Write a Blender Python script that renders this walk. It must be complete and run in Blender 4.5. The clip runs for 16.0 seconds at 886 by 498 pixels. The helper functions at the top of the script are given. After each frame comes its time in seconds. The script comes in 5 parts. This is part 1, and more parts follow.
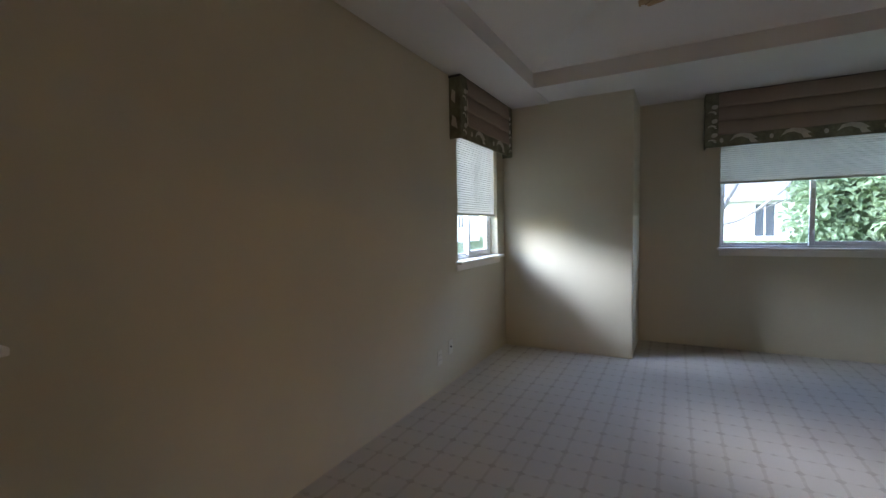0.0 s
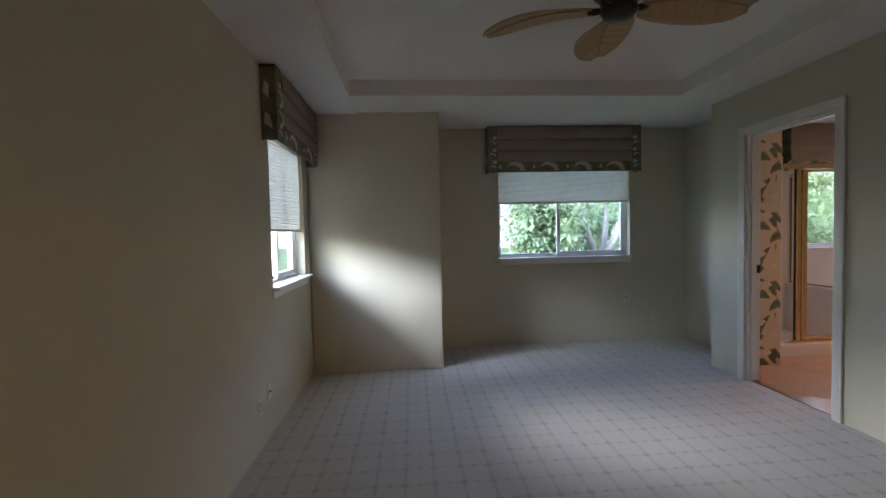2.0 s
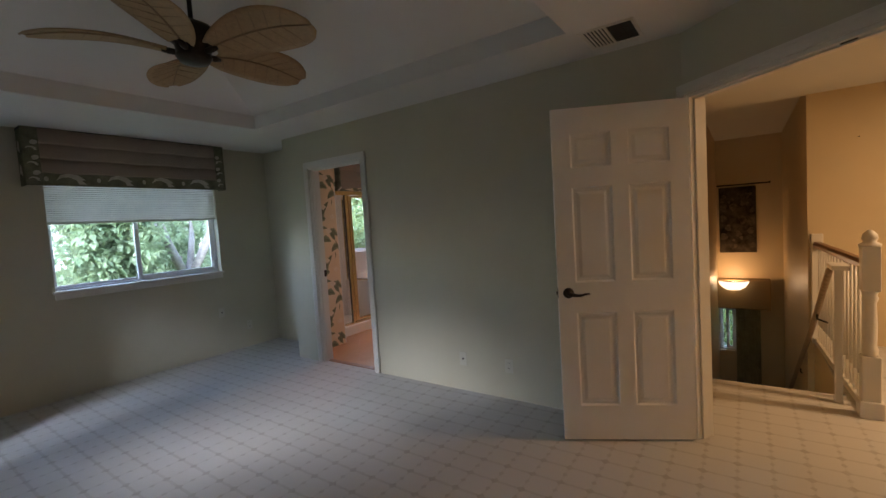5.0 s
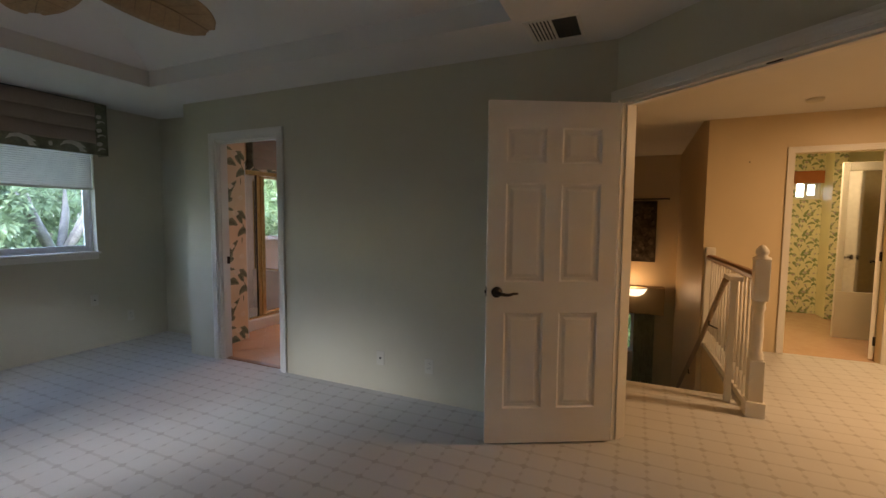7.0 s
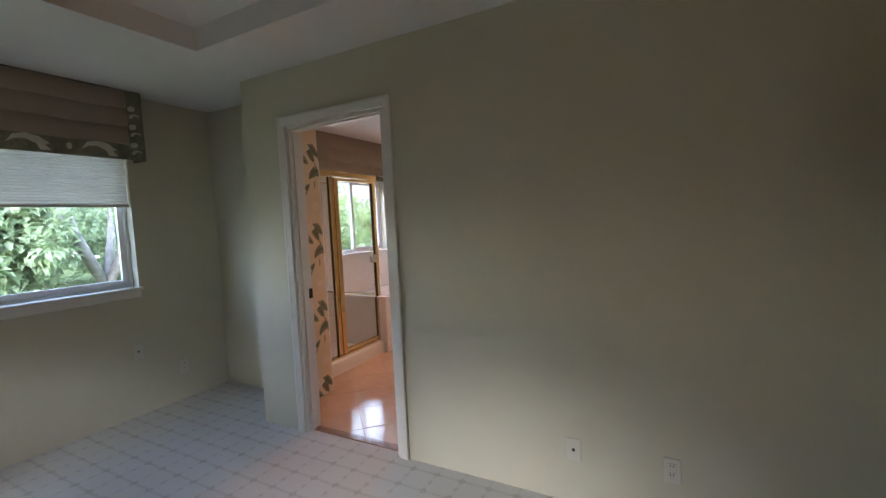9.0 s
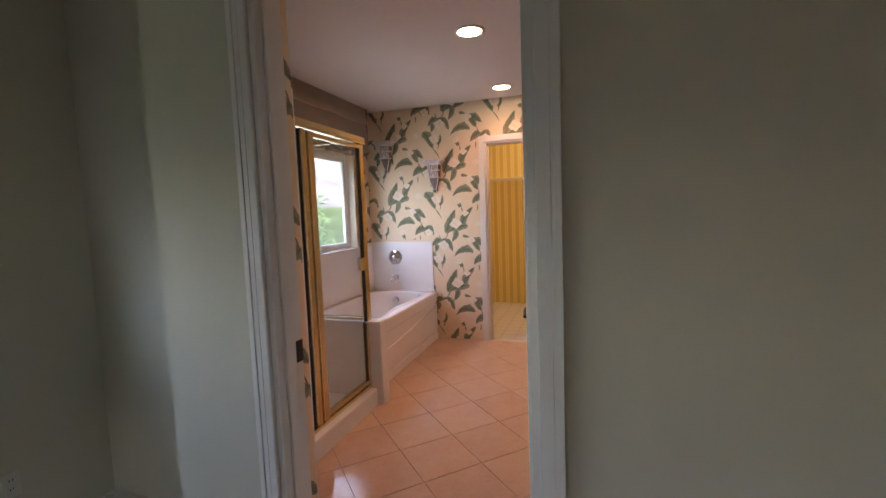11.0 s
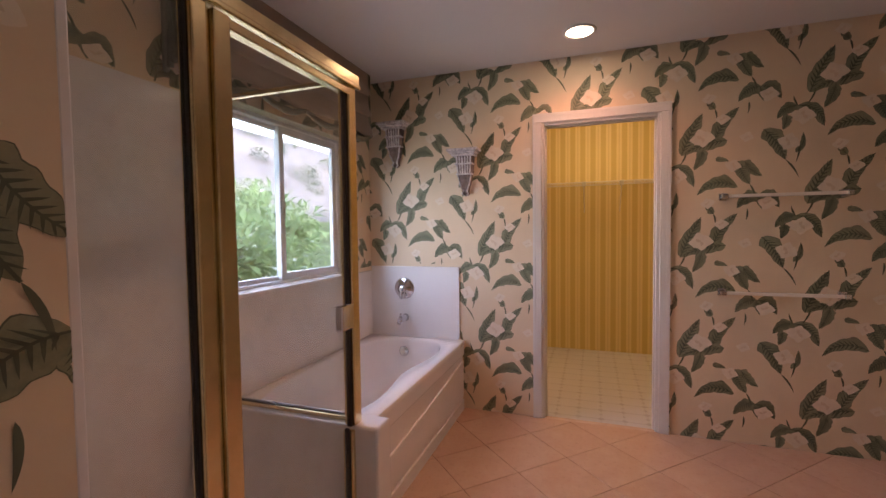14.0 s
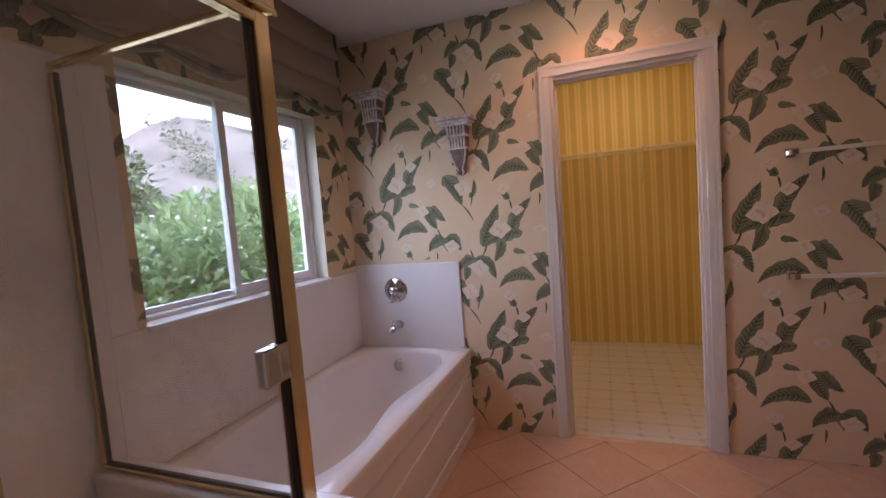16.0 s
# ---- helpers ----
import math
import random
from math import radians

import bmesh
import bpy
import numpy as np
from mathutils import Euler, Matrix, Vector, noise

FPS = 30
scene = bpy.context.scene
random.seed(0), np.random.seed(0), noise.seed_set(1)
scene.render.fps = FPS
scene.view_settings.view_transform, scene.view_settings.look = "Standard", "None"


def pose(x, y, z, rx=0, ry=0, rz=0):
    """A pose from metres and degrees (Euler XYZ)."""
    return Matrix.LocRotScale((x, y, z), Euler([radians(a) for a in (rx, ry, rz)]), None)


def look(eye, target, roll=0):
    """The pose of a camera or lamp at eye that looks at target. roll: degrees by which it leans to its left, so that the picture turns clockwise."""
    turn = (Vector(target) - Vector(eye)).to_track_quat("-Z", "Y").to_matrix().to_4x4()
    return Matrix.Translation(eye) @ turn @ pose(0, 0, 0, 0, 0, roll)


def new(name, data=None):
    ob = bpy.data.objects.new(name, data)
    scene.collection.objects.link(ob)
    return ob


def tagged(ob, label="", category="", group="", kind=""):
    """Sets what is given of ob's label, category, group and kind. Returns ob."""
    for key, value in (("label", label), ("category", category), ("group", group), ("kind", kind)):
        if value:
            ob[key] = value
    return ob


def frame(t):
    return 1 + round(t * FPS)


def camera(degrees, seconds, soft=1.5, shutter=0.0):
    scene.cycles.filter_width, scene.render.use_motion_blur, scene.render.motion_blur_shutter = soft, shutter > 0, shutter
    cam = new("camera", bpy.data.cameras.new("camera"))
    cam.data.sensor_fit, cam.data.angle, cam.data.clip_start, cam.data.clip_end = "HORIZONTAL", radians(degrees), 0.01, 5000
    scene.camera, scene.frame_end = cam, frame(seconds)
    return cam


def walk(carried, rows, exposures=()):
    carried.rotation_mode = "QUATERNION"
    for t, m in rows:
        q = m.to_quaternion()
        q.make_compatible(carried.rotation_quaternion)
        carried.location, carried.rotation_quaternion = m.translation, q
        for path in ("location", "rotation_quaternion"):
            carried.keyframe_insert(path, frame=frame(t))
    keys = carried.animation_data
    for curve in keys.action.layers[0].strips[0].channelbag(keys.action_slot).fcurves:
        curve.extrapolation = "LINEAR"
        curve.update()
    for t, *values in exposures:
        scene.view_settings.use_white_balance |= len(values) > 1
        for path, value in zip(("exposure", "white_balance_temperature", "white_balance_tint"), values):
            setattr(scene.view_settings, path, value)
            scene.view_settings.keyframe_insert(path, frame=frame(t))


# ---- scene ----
cam = camera(91.6, 16.0)
PATH = [
    (0, (1.577, 0.544, 1.262), (0.628, 2.301, 1.156), -1.0),
    (0.5, (1.347, 0.677, 1.294), (0.705, 2.567, 1.171), -1.9),
    (1, (1.188, 0.77, 1.303), (0.871, 2.738, 1.142), -2.0),
    (1.5, (1.049, 0.771, 1.288), (1.012, 2.765, 1.149), -0.8),
    (2, (0.964, 0.69, 1.319), (1.105, 2.683, 1.241), -1.3),
    (2.5, (0.916, 0.578, 1.38), (1.297, 2.541, 1.332), -2.7),
    (3, (0.858, 0.481, 1.456), (1.461, 2.386, 1.369), -2.8),
    (3.5, (0.778, 0.473, 1.476), (1.652, 2.268, 1.358), -2.1),
    (4, (0.74, 0.456, 1.449), (1.944, 2.047, 1.312), -2.6),
    (4.5, (0.764, 0.431, 1.435), (2.226, 1.789, 1.302), -3.1),
    (5, (0.785, 0.374, 1.416), (2.42, 1.52, 1.295), -3.6),
    (5.2, (0.787, 0.354, 1.405), (2.458, 1.446, 1.289), -3.8),
    (7.3, (1.018, 0.618, 1.372), (2.843, 1.421, 1.217), 0.9),
    (7.5, (1.103, 0.73, 1.365), (2.916, 1.554, 1.18), 0.9),
    (7.6, (1.115, 0.791, 1.349), (2.921, 1.63, 1.168), 1.0),
    (8, (1.259, 1.097, 1.382), (3.033, 1.997, 1.179), 0.2),
    (8.5, (1.449, 1.487, 1.396), (3.221, 2.399, 1.228), -1.0),
    (9, (1.696, 1.876, 1.42), (3.451, 2.825, 1.282), -2.7),
    (9.2, (1.827, 2.048, 1.39), (3.578, 3.007, 1.278), -3.2),
    (11.3, (2.892, 3.342, 1.368), (4.795, 3.931, 1.187), -2.1),
    (11.5, (3.002, 3.404, 1.365), (4.911, 3.969, 1.177), -2.2),
    (12, (3.271, 3.579, 1.359), (5.192, 4.096, 1.155), -2.2),
    (12.5, (3.478, 3.699, 1.352), (5.398, 4.233, 1.184), -2.7),
    (13, (3.697, 3.753, 1.345), (5.596, 4.369, 1.234), -2.8),
    (13.5, (3.89, 3.822, 1.352), (5.779, 4.475, 1.275), -1.9),
    (14, (4.063, 3.896, 1.339), (5.951, 4.551, 1.254), -0.7),
    (14.5, (4.219, 3.943, 1.336), (6.077, 4.665, 1.171), -1.3),
    (15, (4.401, 3.98, 1.339), (6.227, 4.77, 1.137), -2.4),
    (15.5, (4.52, 3.989, 1.343), (6.337, 4.803, 1.149), -3.7),
    (16, (4.608, 3.997, 1.348), (6.478, 4.69, 1.201), -4.4),
]
walk(cam, [(t, look(eye, target, roll)) for t, eye, target, roll in PATH], ((0, 4.15, 6900, 20), (5, 4.1, 7000, 20), (7.5, 4.05, 7200, 20), (8.5, 4.55, 7350, 20), (9.2, 4.5, 7350, 20), (11.3, 4.15, 7600, 27), (12.5, 4.0, 7600, 30), (14, 3.85, 7500, 30), (16, 3.45, 7150, 30)))

# ---- world, sun and lamps ----
world = bpy.data.worlds.new("world")
scene.world = world
world.use_nodes = True
_wt = world.node_tree
_sky = _wt.nodes.new("ShaderNodeTexSky")
_sky.sky_type = "NISHITA"
_sky.sun_disc = False
_sky.sun_elevation = radians(24.4)
_sky.sun_rotation = radians(238)
_sky.dust_density = 0.2
_sky.ozone_density = 1.3
_wt.links.new(_sky.outputs[0], _wt.nodes["Background"].inputs[0])
_wt.nodes["Background"].inputs[1].default_value = 0.15


def lamp(name, kind, energy, colour, m, size=0.1, spot=None):
    data = bpy.data.lights.new(name, kind)
    data.energy, data.color = energy, colour
    if kind == "AREA":
        data.shape, data.size = "DISK", size
    elif kind == "SUN":
        data.angle = size
    else:
        data.shadow_soft_size = size
    if spot:
        data.spot_size, data.spot_blend = radians(spot), 0.6
    ob = new(name, data)
    ob.matrix_world = m
    return ob


lamp("sun", "SUN", 0.9, (0.62, 0.79, 1.0), look((-40, -25, 21.4), (0, 0, 0)), radians(29))
WARM = (1.0, 0.48, 0.33)
lamp("bath_can_light", "SPOT", 0.95, WARM, look((6.77, 3.97, 2.46), (6.77, 3.97, 0)), 0.07, 145)
lamp("bath_can_light", "SPOT", 1.4, WARM, look((5.47, 3.925, 2.46), (5.47, 3.925, 0)), 0.07, 118)
lamp("closet_light", "AREA", 0.9, (1.0, 0.75, 0.42), look((8.1, 3.85, 2.74), (8.1, 3.85, 0)), 0.35)
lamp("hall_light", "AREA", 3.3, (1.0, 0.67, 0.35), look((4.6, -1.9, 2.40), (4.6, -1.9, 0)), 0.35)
lamp("sconce_bulb", "POINT", 0.3, (1.0, 0.66, 0.36), pose(9.30, 0.53, 0.195), 0.03)
lamp("hall_bath_light", "AREA", 1.2, (1.0, 0.78, 0.42), look((7.3, -1.2, 2.40), (7.3, -1.2, 0)), 0.4)


def window_sky(name, energy, colour, centre, width, height, way, spread):
    """An added area lamp standing in for skylight at a window, shining inwards and down along way."""
    data = bpy.data.lights.new(name, "AREA")
    data.energy, data.color = energy, colour
    data.shape, data.size, data.size_y = "RECTANGLE", width, height
    data.spread = radians(spread)
    ob = new(name, data)
    ob.matrix_world = look(centre, tuple(Vector(centre) + Vector(way)))
    return ob


SKY_BLUE = (0.66, 0.82, 1.0)
window_sky("bedroom_window_sky", 0.06, (0.80, 0.90, 1.0), (2.70, 5.95, 1.50), 1.5, 0.75, (0, -1, -0.5), 60)
# Narrow cone, aimed to lay a patch of light on the doorway wall.
window_sky("side_window_sky", 0.30, (0.80, 0.90, 1.0), (-0.22, 4.17, 1.22), 0.9, 0.40, (1, -0.40, -0.42), 31)
window_sky("bath_window_sky", 0.75, (0.62, 0.74, 1.0), (6.25, 5.74, 1.50), 1.05, 0.85, (0, -1, -0.36), 150)


# ---- materials ----
class Nodes:
    """Short-hand for building one node material."""

    def __init__(self, name):
        self.mat = bpy.data.materials.new(name)
        self.mat.use_nodes = True
        self.tree = self.mat.node_tree
        self.bsdf = self.tree.nodes["Principled BSDF"]
        self.out = self.tree.nodes["Material Output"]

    def node(self, kind, **values):
        n = self.tree.nodes.new(kind)
        for key, value in values.items():
            n.inputs[key].default_value = value
        return n

    def link(self, a, b):
        self.tree.links.new(a, b)

    def math(self, op, a, b=None, c=None):
        n = self.tree.nodes.new("ShaderNodeMath")
        n.operation = op
        for i, v in enumerate((a, b, c)):
            if v is None:
                continue
            if isinstance(v, (int, float)):
                n.inputs[i].default_value = v
            else:
                self.link(v, n.inputs[i])
        return n.outputs[0]

    def mix(self, fac, a, b):
        n = self.tree.nodes.new("ShaderNodeMix")
        n.data_type = "RGBA"
        for i, v in ((0, fac), (6, a), (7, b)):
            if isinstance(v, (int, float)):
                n.inputs[i].default_value = v
            elif isinstance(v, tuple):
                n.inputs[i].default_value = (*v, 1)
            else:
                self.link(v, n.inputs[i])
        return n.outputs[2]

    def place(self):
        return self.tree.nodes.new("ShaderNodeTexCoord").outputs["Object"]

    def noise(self, scale, detail=4.0, rough=0.6, at=None):
        n = self.node("ShaderNodeTexNoise", Scale=scale, Detail=detail, Roughness=rough)
        self.link(at or self.place(), n.inputs["Vector"])
        return n.outputs["Fac"]

    def ramp(self, v, lo, hi):
        n = self.tree.nodes.new("ShaderNodeMapRange")
        n.inputs["From Min"].default_value, n.inputs["From Max"].default_value = lo, hi
        self.link(v, n.inputs["Value"])
        return n.outputs[0]

    def bump(self, height, strength, distance=0.01):
        n = self.node("ShaderNodeBump", Strength=strength, Distance=distance)
        self.link(height, n.inputs["Height"])
        self.link(n.outputs[0], self.bsdf.inputs["Normal"])

    def colour(self, v):
        if isinstance(v, tuple):
            self.bsdf.inputs["Base Color"].default_value = (*v, 1)
        else:
            self.link(v, self.bsdf.inputs["Base Color"])

    def gloss(self, rough, metal=0.0, spec=0.5):
        self.bsdf.inputs["Roughness"].default_value = rough
        self.bsdf.inputs["Metallic"].default_value = metal
        self.bsdf.inputs["Specular IOR Level"].default_value = spec


def shade_of(c, f):
    return tuple(min(1.0, x * f) for x in c)


def plain(name, colour, rough=0.5, metal=0.0, vary=0.12, scale=3.0, grain=60.0, bump=0.05, spec=0.5):
    n = Nodes(name)
    big = n.ramp(n.noise(scale), 0.3, 0.7)
    small = n.ramp(n.noise(grain, 3.0), 0.3, 0.7)
    c = n.mix(big, shade_of(colour, 1 - vary), shade_of(colour, 1 + vary * 0.6))
    c = n.mix(n.math("MULTIPLY", small, 0.25), c, shade_of(colour, 1 - vary))
    n.colour(c)
    n.gloss(rough, metal, spec)
    if bump:
        n.bump(n.noise(grain, 3.0), bump, 0.004)
    return n.mat


def random_plain(name, dark, light, rough=0.5, grain=30.0, bump=0.1, island=False):
    n = Nodes(name)
    info = n.tree.nodes.new("ShaderNodeNewGeometry" if island else "ShaderNodeObjectInfo")
    r = info.outputs["Random Per Island" if island else "Random"]
    c = n.mix(r, dark, light)
    c = n.mix(n.math("MULTIPLY", n.ramp(n.noise(grain), 0.3, 0.75), 0.4), c, shade_of(dark, 0.8))
    n.colour(c)
    n.gloss(rough)
    if bump:
        n.bump(n.noise(grain * 2), bump, 0.004)
    return n.mat


def thin_glass(name, tint, spots_glare=False):
    n = Nodes(name)
    clear = n.node("ShaderNodeBsdfTransparent")
    clear.inputs[0].default_value = (*tint, 1)
    shine = n.node("ShaderNodeBsdfGlossy", Roughness=0.02)
    lw = n.node("ShaderNodeLayerWeight", Blend=0.5)
    f = n.math("ADD", n.math("MULTIPLY", n.math("POWER", lw.outputs["Facing"], 5.0), 0.7), 0.025)
    m = n.tree.nodes.new("ShaderNodeMixShader")
    n.link(f, m.inputs[0])
    n.link(clear.outputs[0], m.inputs[1])
    n.link(shine.outputs[0], m.inputs[2])
    last = m.outputs[0]
    if spots_glare:
        # Water-mark haze, strengthened to paint the window's glare on the glass.
        haze = n.node("ShaderNodeBsdfDiffuse")
        haze.inputs[0].default_value = (0.8, 0.8, 0.8, 1)
        m2 = n.tree.nodes.new("ShaderNodeMixShader")
        n.link(n.math("MULTIPLY", n.ramp(n.noise(9.0, 8.0, 0.8), 0.35, 0.8), 0.09), m2.inputs[0])
        n.link(last, m2.inputs[1])
        n.link(haze.outputs[0], m2.inputs[2])
        last = m2.outputs[0]
    n.link(last, n.out.inputs["Surface"])
    return n.mat


def glowing(name, colour, strength):
    n = Nodes(name)
    n.colour(colour)
    n.bsdf.inputs["Emission Color"].default_value = (*colour, 1)
    n.bsdf.inputs["Emission Strength"].default_value = strength
    return n.mat


def translucent(name, colour, share, vary=0.1, scale=5.0, rough=0.6):
    n = Nodes(name)
    c = n.mix(n.ramp(n.noise(scale), 0.3, 0.7), shade_of(colour, 1 - vary), shade_of(colour, 1 + vary))
    n.colour(c)
    n.gloss(rough)
    t = n.tree.nodes.new("ShaderNodeBsdfTranslucent")
    n.link(c, t.inputs[0])
    m = n.tree.nodes.new("ShaderNodeMixShader")
    m.inputs[0].default_value = share
    n.link(n.bsdf.outputs[0], m.inputs[1])
    n.link(t.outputs[0], m.inputs[2])
    n.link(m.outputs[0], n.out.inputs["Surface"])
    return n.mat


def carpet_material():
    n = Nodes("carpet_lattice")
    pos = n.tree.nodes.new("ShaderNodeNewGeometry").outputs["Position"]
    xyz = n.tree.nodes.new("ShaderNodeSeparateXYZ")
    wob = n.node("ShaderNodeTexNoise", Scale=40.0)
    n.link(pos, wob.inputs["Vector"])
    w = n.math("MULTIPLY", n.math("SUBTRACT", wob.outputs["Fac"], 0.5), 0.016)
    n.link(pos, xyz.inputs[0])
    p = 0.155
    x = n.math("ADD", xyz.outputs[0], w)
    y = n.math("ADD", xyz.outputs[1], w)

    def cell(v, shift):
        return n.math("ABSOLUTE", n.math("SUBTRACT", n.math("FRACT", n.math("ADD", n.math("DIVIDE", v, p), 20.0 + shift)), 0.5))

    ax, ay = cell(x, 0.72), cell(y, 0.77)
    bx = cell(x, 0.22)
    line_x = n.math("MULTIPLY", n.math("LESS_THAN", ax, 0.055), 0.55)
    line_y = n.math("MULTIPLY", n.math("LESS_THAN", ay, 0.04), 0.22)
    knot = n.math("LESS_THAN", n.math("ADD", ax, ay), 0.17)
    knot2 = n.math("MULTIPLY", n.math("LESS_THAN", n.math("ADD", bx, n.math("MULTIPLY", ay, 1.5)), 0.14), 0.8)
    mask = n.math("MAXIMUM", n.math("MAXIMUM", line_x, line_y), n.math("MAXIMUM", knot, knot2))
    patchy = n.ramp(n.noise(14.0, 5.0, 0.7, pos), 0.25, 0.6)
    mask = n.math("MULTIPLY", mask, n.math("ADD", n.math("MULTIPLY", patchy, 0.6), 0.4))
    soil = n.ramp(n.noise(0.9, 4.0, 0.6, pos), 0.3, 0.75)
    base = n.mix(soil, (0.58, 0.56, 0.525), (0.64, 0.62, 0.59))
    base = n.mix(n.math("MULTIPLY", n.ramp(n.noise(260.0, 2.0, 0.5, pos), 0.3, 0.7), 0.3), base, (0.44, 0.42, 0.385))
    n.colour(n.mix(n.math("MULTIPLY", mask, 0.55), base, (0.33, 0.295, 0.25)))
    n.gloss(0.95, 0.0, 0.1)
    h = n.math("SUBTRACT", n.noise(320.0, 2.0, 0.6, pos), n.math("MULTIPLY", mask, 0.5))
    n.bump(h, 0.5, 0.006)
    return n.mat


def stripe_material():
    n = Nodes("striped_wallpaper")
    pos = n.tree.nodes.new("ShaderNodeNewGeometry").outputs["Position"]
    xyz = n.tree.nodes.new("ShaderNodeSeparateXYZ")
    n.link(pos, xyz.inputs[0])
    v = n.math("FRACT", n.math("ADD", n.math("DIVIDE", n.math("ADD", xyz.outputs[0], xyz.outputs[1]), 0.105), 50.0))
    wide = n.math("LESS_THAN", v, 0.5)
    fine = n.math("LESS_THAN", n.math("ABSOLUTE", n.math("SUBTRACT", v, 0.75)), 0.05)
    c = n.mix(wide, (0.82, 0.67, 0.31), (0.66, 0.50, 0.17))
    c = n.mix(n.math("MULTIPLY", fine, 0.5), c, (0.62, 0.47, 0.20))
    n.colour(n.mix(n.math("MULTIPLY", n.noise(6.0, 4.0, 0.6, pos), 0.2), c, (0.62, 0.50, 0.27)))
    n.gloss(0.6)
    return n.mat


def leaf_material(name, dark, light):
    n = Nodes(name)
    r = n.tree.nodes.new("ShaderNodeNewGeometry").outputs["Random Per Island"]
    c = n.mix(r, dark, light)
    grain = n.ramp(n.noise(45.0, 6.0, 0.75), 0.35, 0.68)
    c = n.mix(n.math("MULTIPLY", grain, 0.6), c, shade_of(light, 1.35))
    n.colour(c)
    n.gloss(0.7)
    return n.mat


def wood_material(name, dark, light, rough=0.35):
    n = Nodes(name)
    wave = n.node("ShaderNodeTexWave", Scale=6.0, Distortion=6.0, Detail=3.0)
    n.link(n.place(), wave.inputs["Vector"])
    n.colour(n.mix(wave.outputs["Fac"], dark, light))
    n.gloss(rough)
    return n.mat


def weave_material(name, a, b, scale=90.0):
    n = Nodes(name)
    w1 = n.node("ShaderNodeTexWave", Scale=scale, Distortion=1.2)
    n.link(n.place(), w1.inputs["Vector"])
    big = n.ramp(n.noise(5.0), 0.3, 0.7)
    c = n.mix(n.math("MULTIPLY", w1.outputs["Fac"], 0.6), a, b)
    n.colour(n.mix(n.math("MULTIPLY", big, 0.35), c, shade_of(a, 0.8)))
    n.gloss(0.9, 0, 0.2)
    n.bump(w1.outputs["Fac"], 0.3, 0.002)
    return n.mat


def tile_material():
    n = Nodes("terracotta_tile")
    r = n.tree.nodes.new("ShaderNodeObjectInfo").outputs["Random"]
    pos = n.tree.nodes.new("ShaderNodeNewGeometry").outputs["Position"]
    c = n.mix(r, (0.54, 0.325, 0.215), (0.60, 0.385, 0.265))
    cloud = n.ramp(n.noise(7.0, 8.0, 0.7, pos), 0.35, 0.7)
    c = n.mix(n.math("MULTIPLY", cloud, 0.5), c, (0.66, 0.46, 0.32))
    fleck = n.ramp(n.noise(38.0, 5.0, 0.7, pos), 0.55, 0.75)
    c = n.mix(n.math("MULTIPLY", fleck, 0.5), c, (0.40, 0.24, 0.15))
    n.colour(c)
    n.gloss(0.22)
    n.link(n.math("ADD", n.math("MULTIPLY", cloud, 0.09), 0.07), n.bsdf.inputs["Roughness"])
    n.bump(n.noise(25.0, 4.0, 0.6, pos), 0.06, 0.004)
    return n.mat


M = {}
M["wall"] = plain("cream_wall_paint", (0.56, 0.525, 0.41), 0.7, vary=0.06, scale=1.2, grain=180, bump=0.12, spec=0.3)
M["ceiling"] = plain("ceiling_paint", (0.70, 0.685, 0.66), 0.85, vary=0.04, scale=1.0, grain=140, bump=0.15, spec=0.2)
M["trim"] = plain("white_trim_paint", (0.72, 0.69, 0.635), 0.36, vary=0.03, scale=4, grain=50, bump=0.0)
M["door"] = plain("white_door_paint", (0.84, 0.80, 0.74), 0.38, vary=0.05, scale=3, grain=70, bump=0.06)
M["carpet"] = carpet_material()
M["vinyl"] = plain("white_vinyl", (0.80, 0.81, 0.82), 0.3, vary=0.05, scale=6, grain=40, bump=0.02)
M["glass"] = thin_glass("window_glass", (0.97, 0.985, 0.98))
M["shower_glass"] = thin_glass("shower_glass", (0.94, 0.945, 0.93), spots_glare=True)
M["shade"] = translucent("cellular_shade", (0.80, 0.78, 0.69), 0.08, vary=0.05, scale=8)
M["taupe"] = weave_material("taupe_weave", (0.33, 0.27, 0.22), (0.27, 0.215, 0.175))
M["border"] = plain("olive_print_fabric", (0.21, 0.21, 0.15), 0.9, vary=0.5, scale=9, grain=60, bump=0.1, spec=0.1)
M["petal"] = plain("ivory_print", (0.56, 0.54, 0.46), 0.9, vary=0.2, scale=14, grain=70, bump=0)
M["bronze"] = plain("oiled_bronze", (0.045, 0.035, 0.03), 0.38, 0.75, vary=0.3, scale=20, grain=90, bump=0.05)
M["palm"] = leaf_material("woven_palm", (0.30, 0.195, 0.10), (0.38, 0.26, 0.14))
M["palm_rib"] = plain("palm_rib", (0.29, 0.185, 0.095), 0.6, vary=0.3, grain=50)
M["plate"] = plain("ivory_plastic", (0.58, 0.555, 0.47), 0.35, vary=0.04, bump=0)
M["slot"] = plain("dark_slot", (0.03, 0.03, 0.03), 0.6, bump=0)
M["paper"] = plain("cream_wallpaper", (0.76, 0.605, 0.415), 0.62, vary=0.06, scale=3.5, grain=120, bump=0.05, spec=0.3)
M["print_leaf"] = leaf_material("printed_leaf", (0.155, 0.175, 0.105), (0.245, 0.25, 0.155))
M["print_flower"] = plain("printed_flower", (0.785, 0.665, 0.515), 0.62, vary=0.08, scale=22, grain=60, bump=0)
M["print_shadow"] = plain("printed_blush", (0.72, 0.575, 0.415), 0.62, vary=0.1, bump=0)
M["print_vein"] = plain("printed_vein", (0.11, 0.125, 0.075), 0.7, vary=0.3, scale=30, bump=0)
M["print_stem"] = plain("printed_stem", (0.125, 0.135, 0.08), 0.7, bump=0)
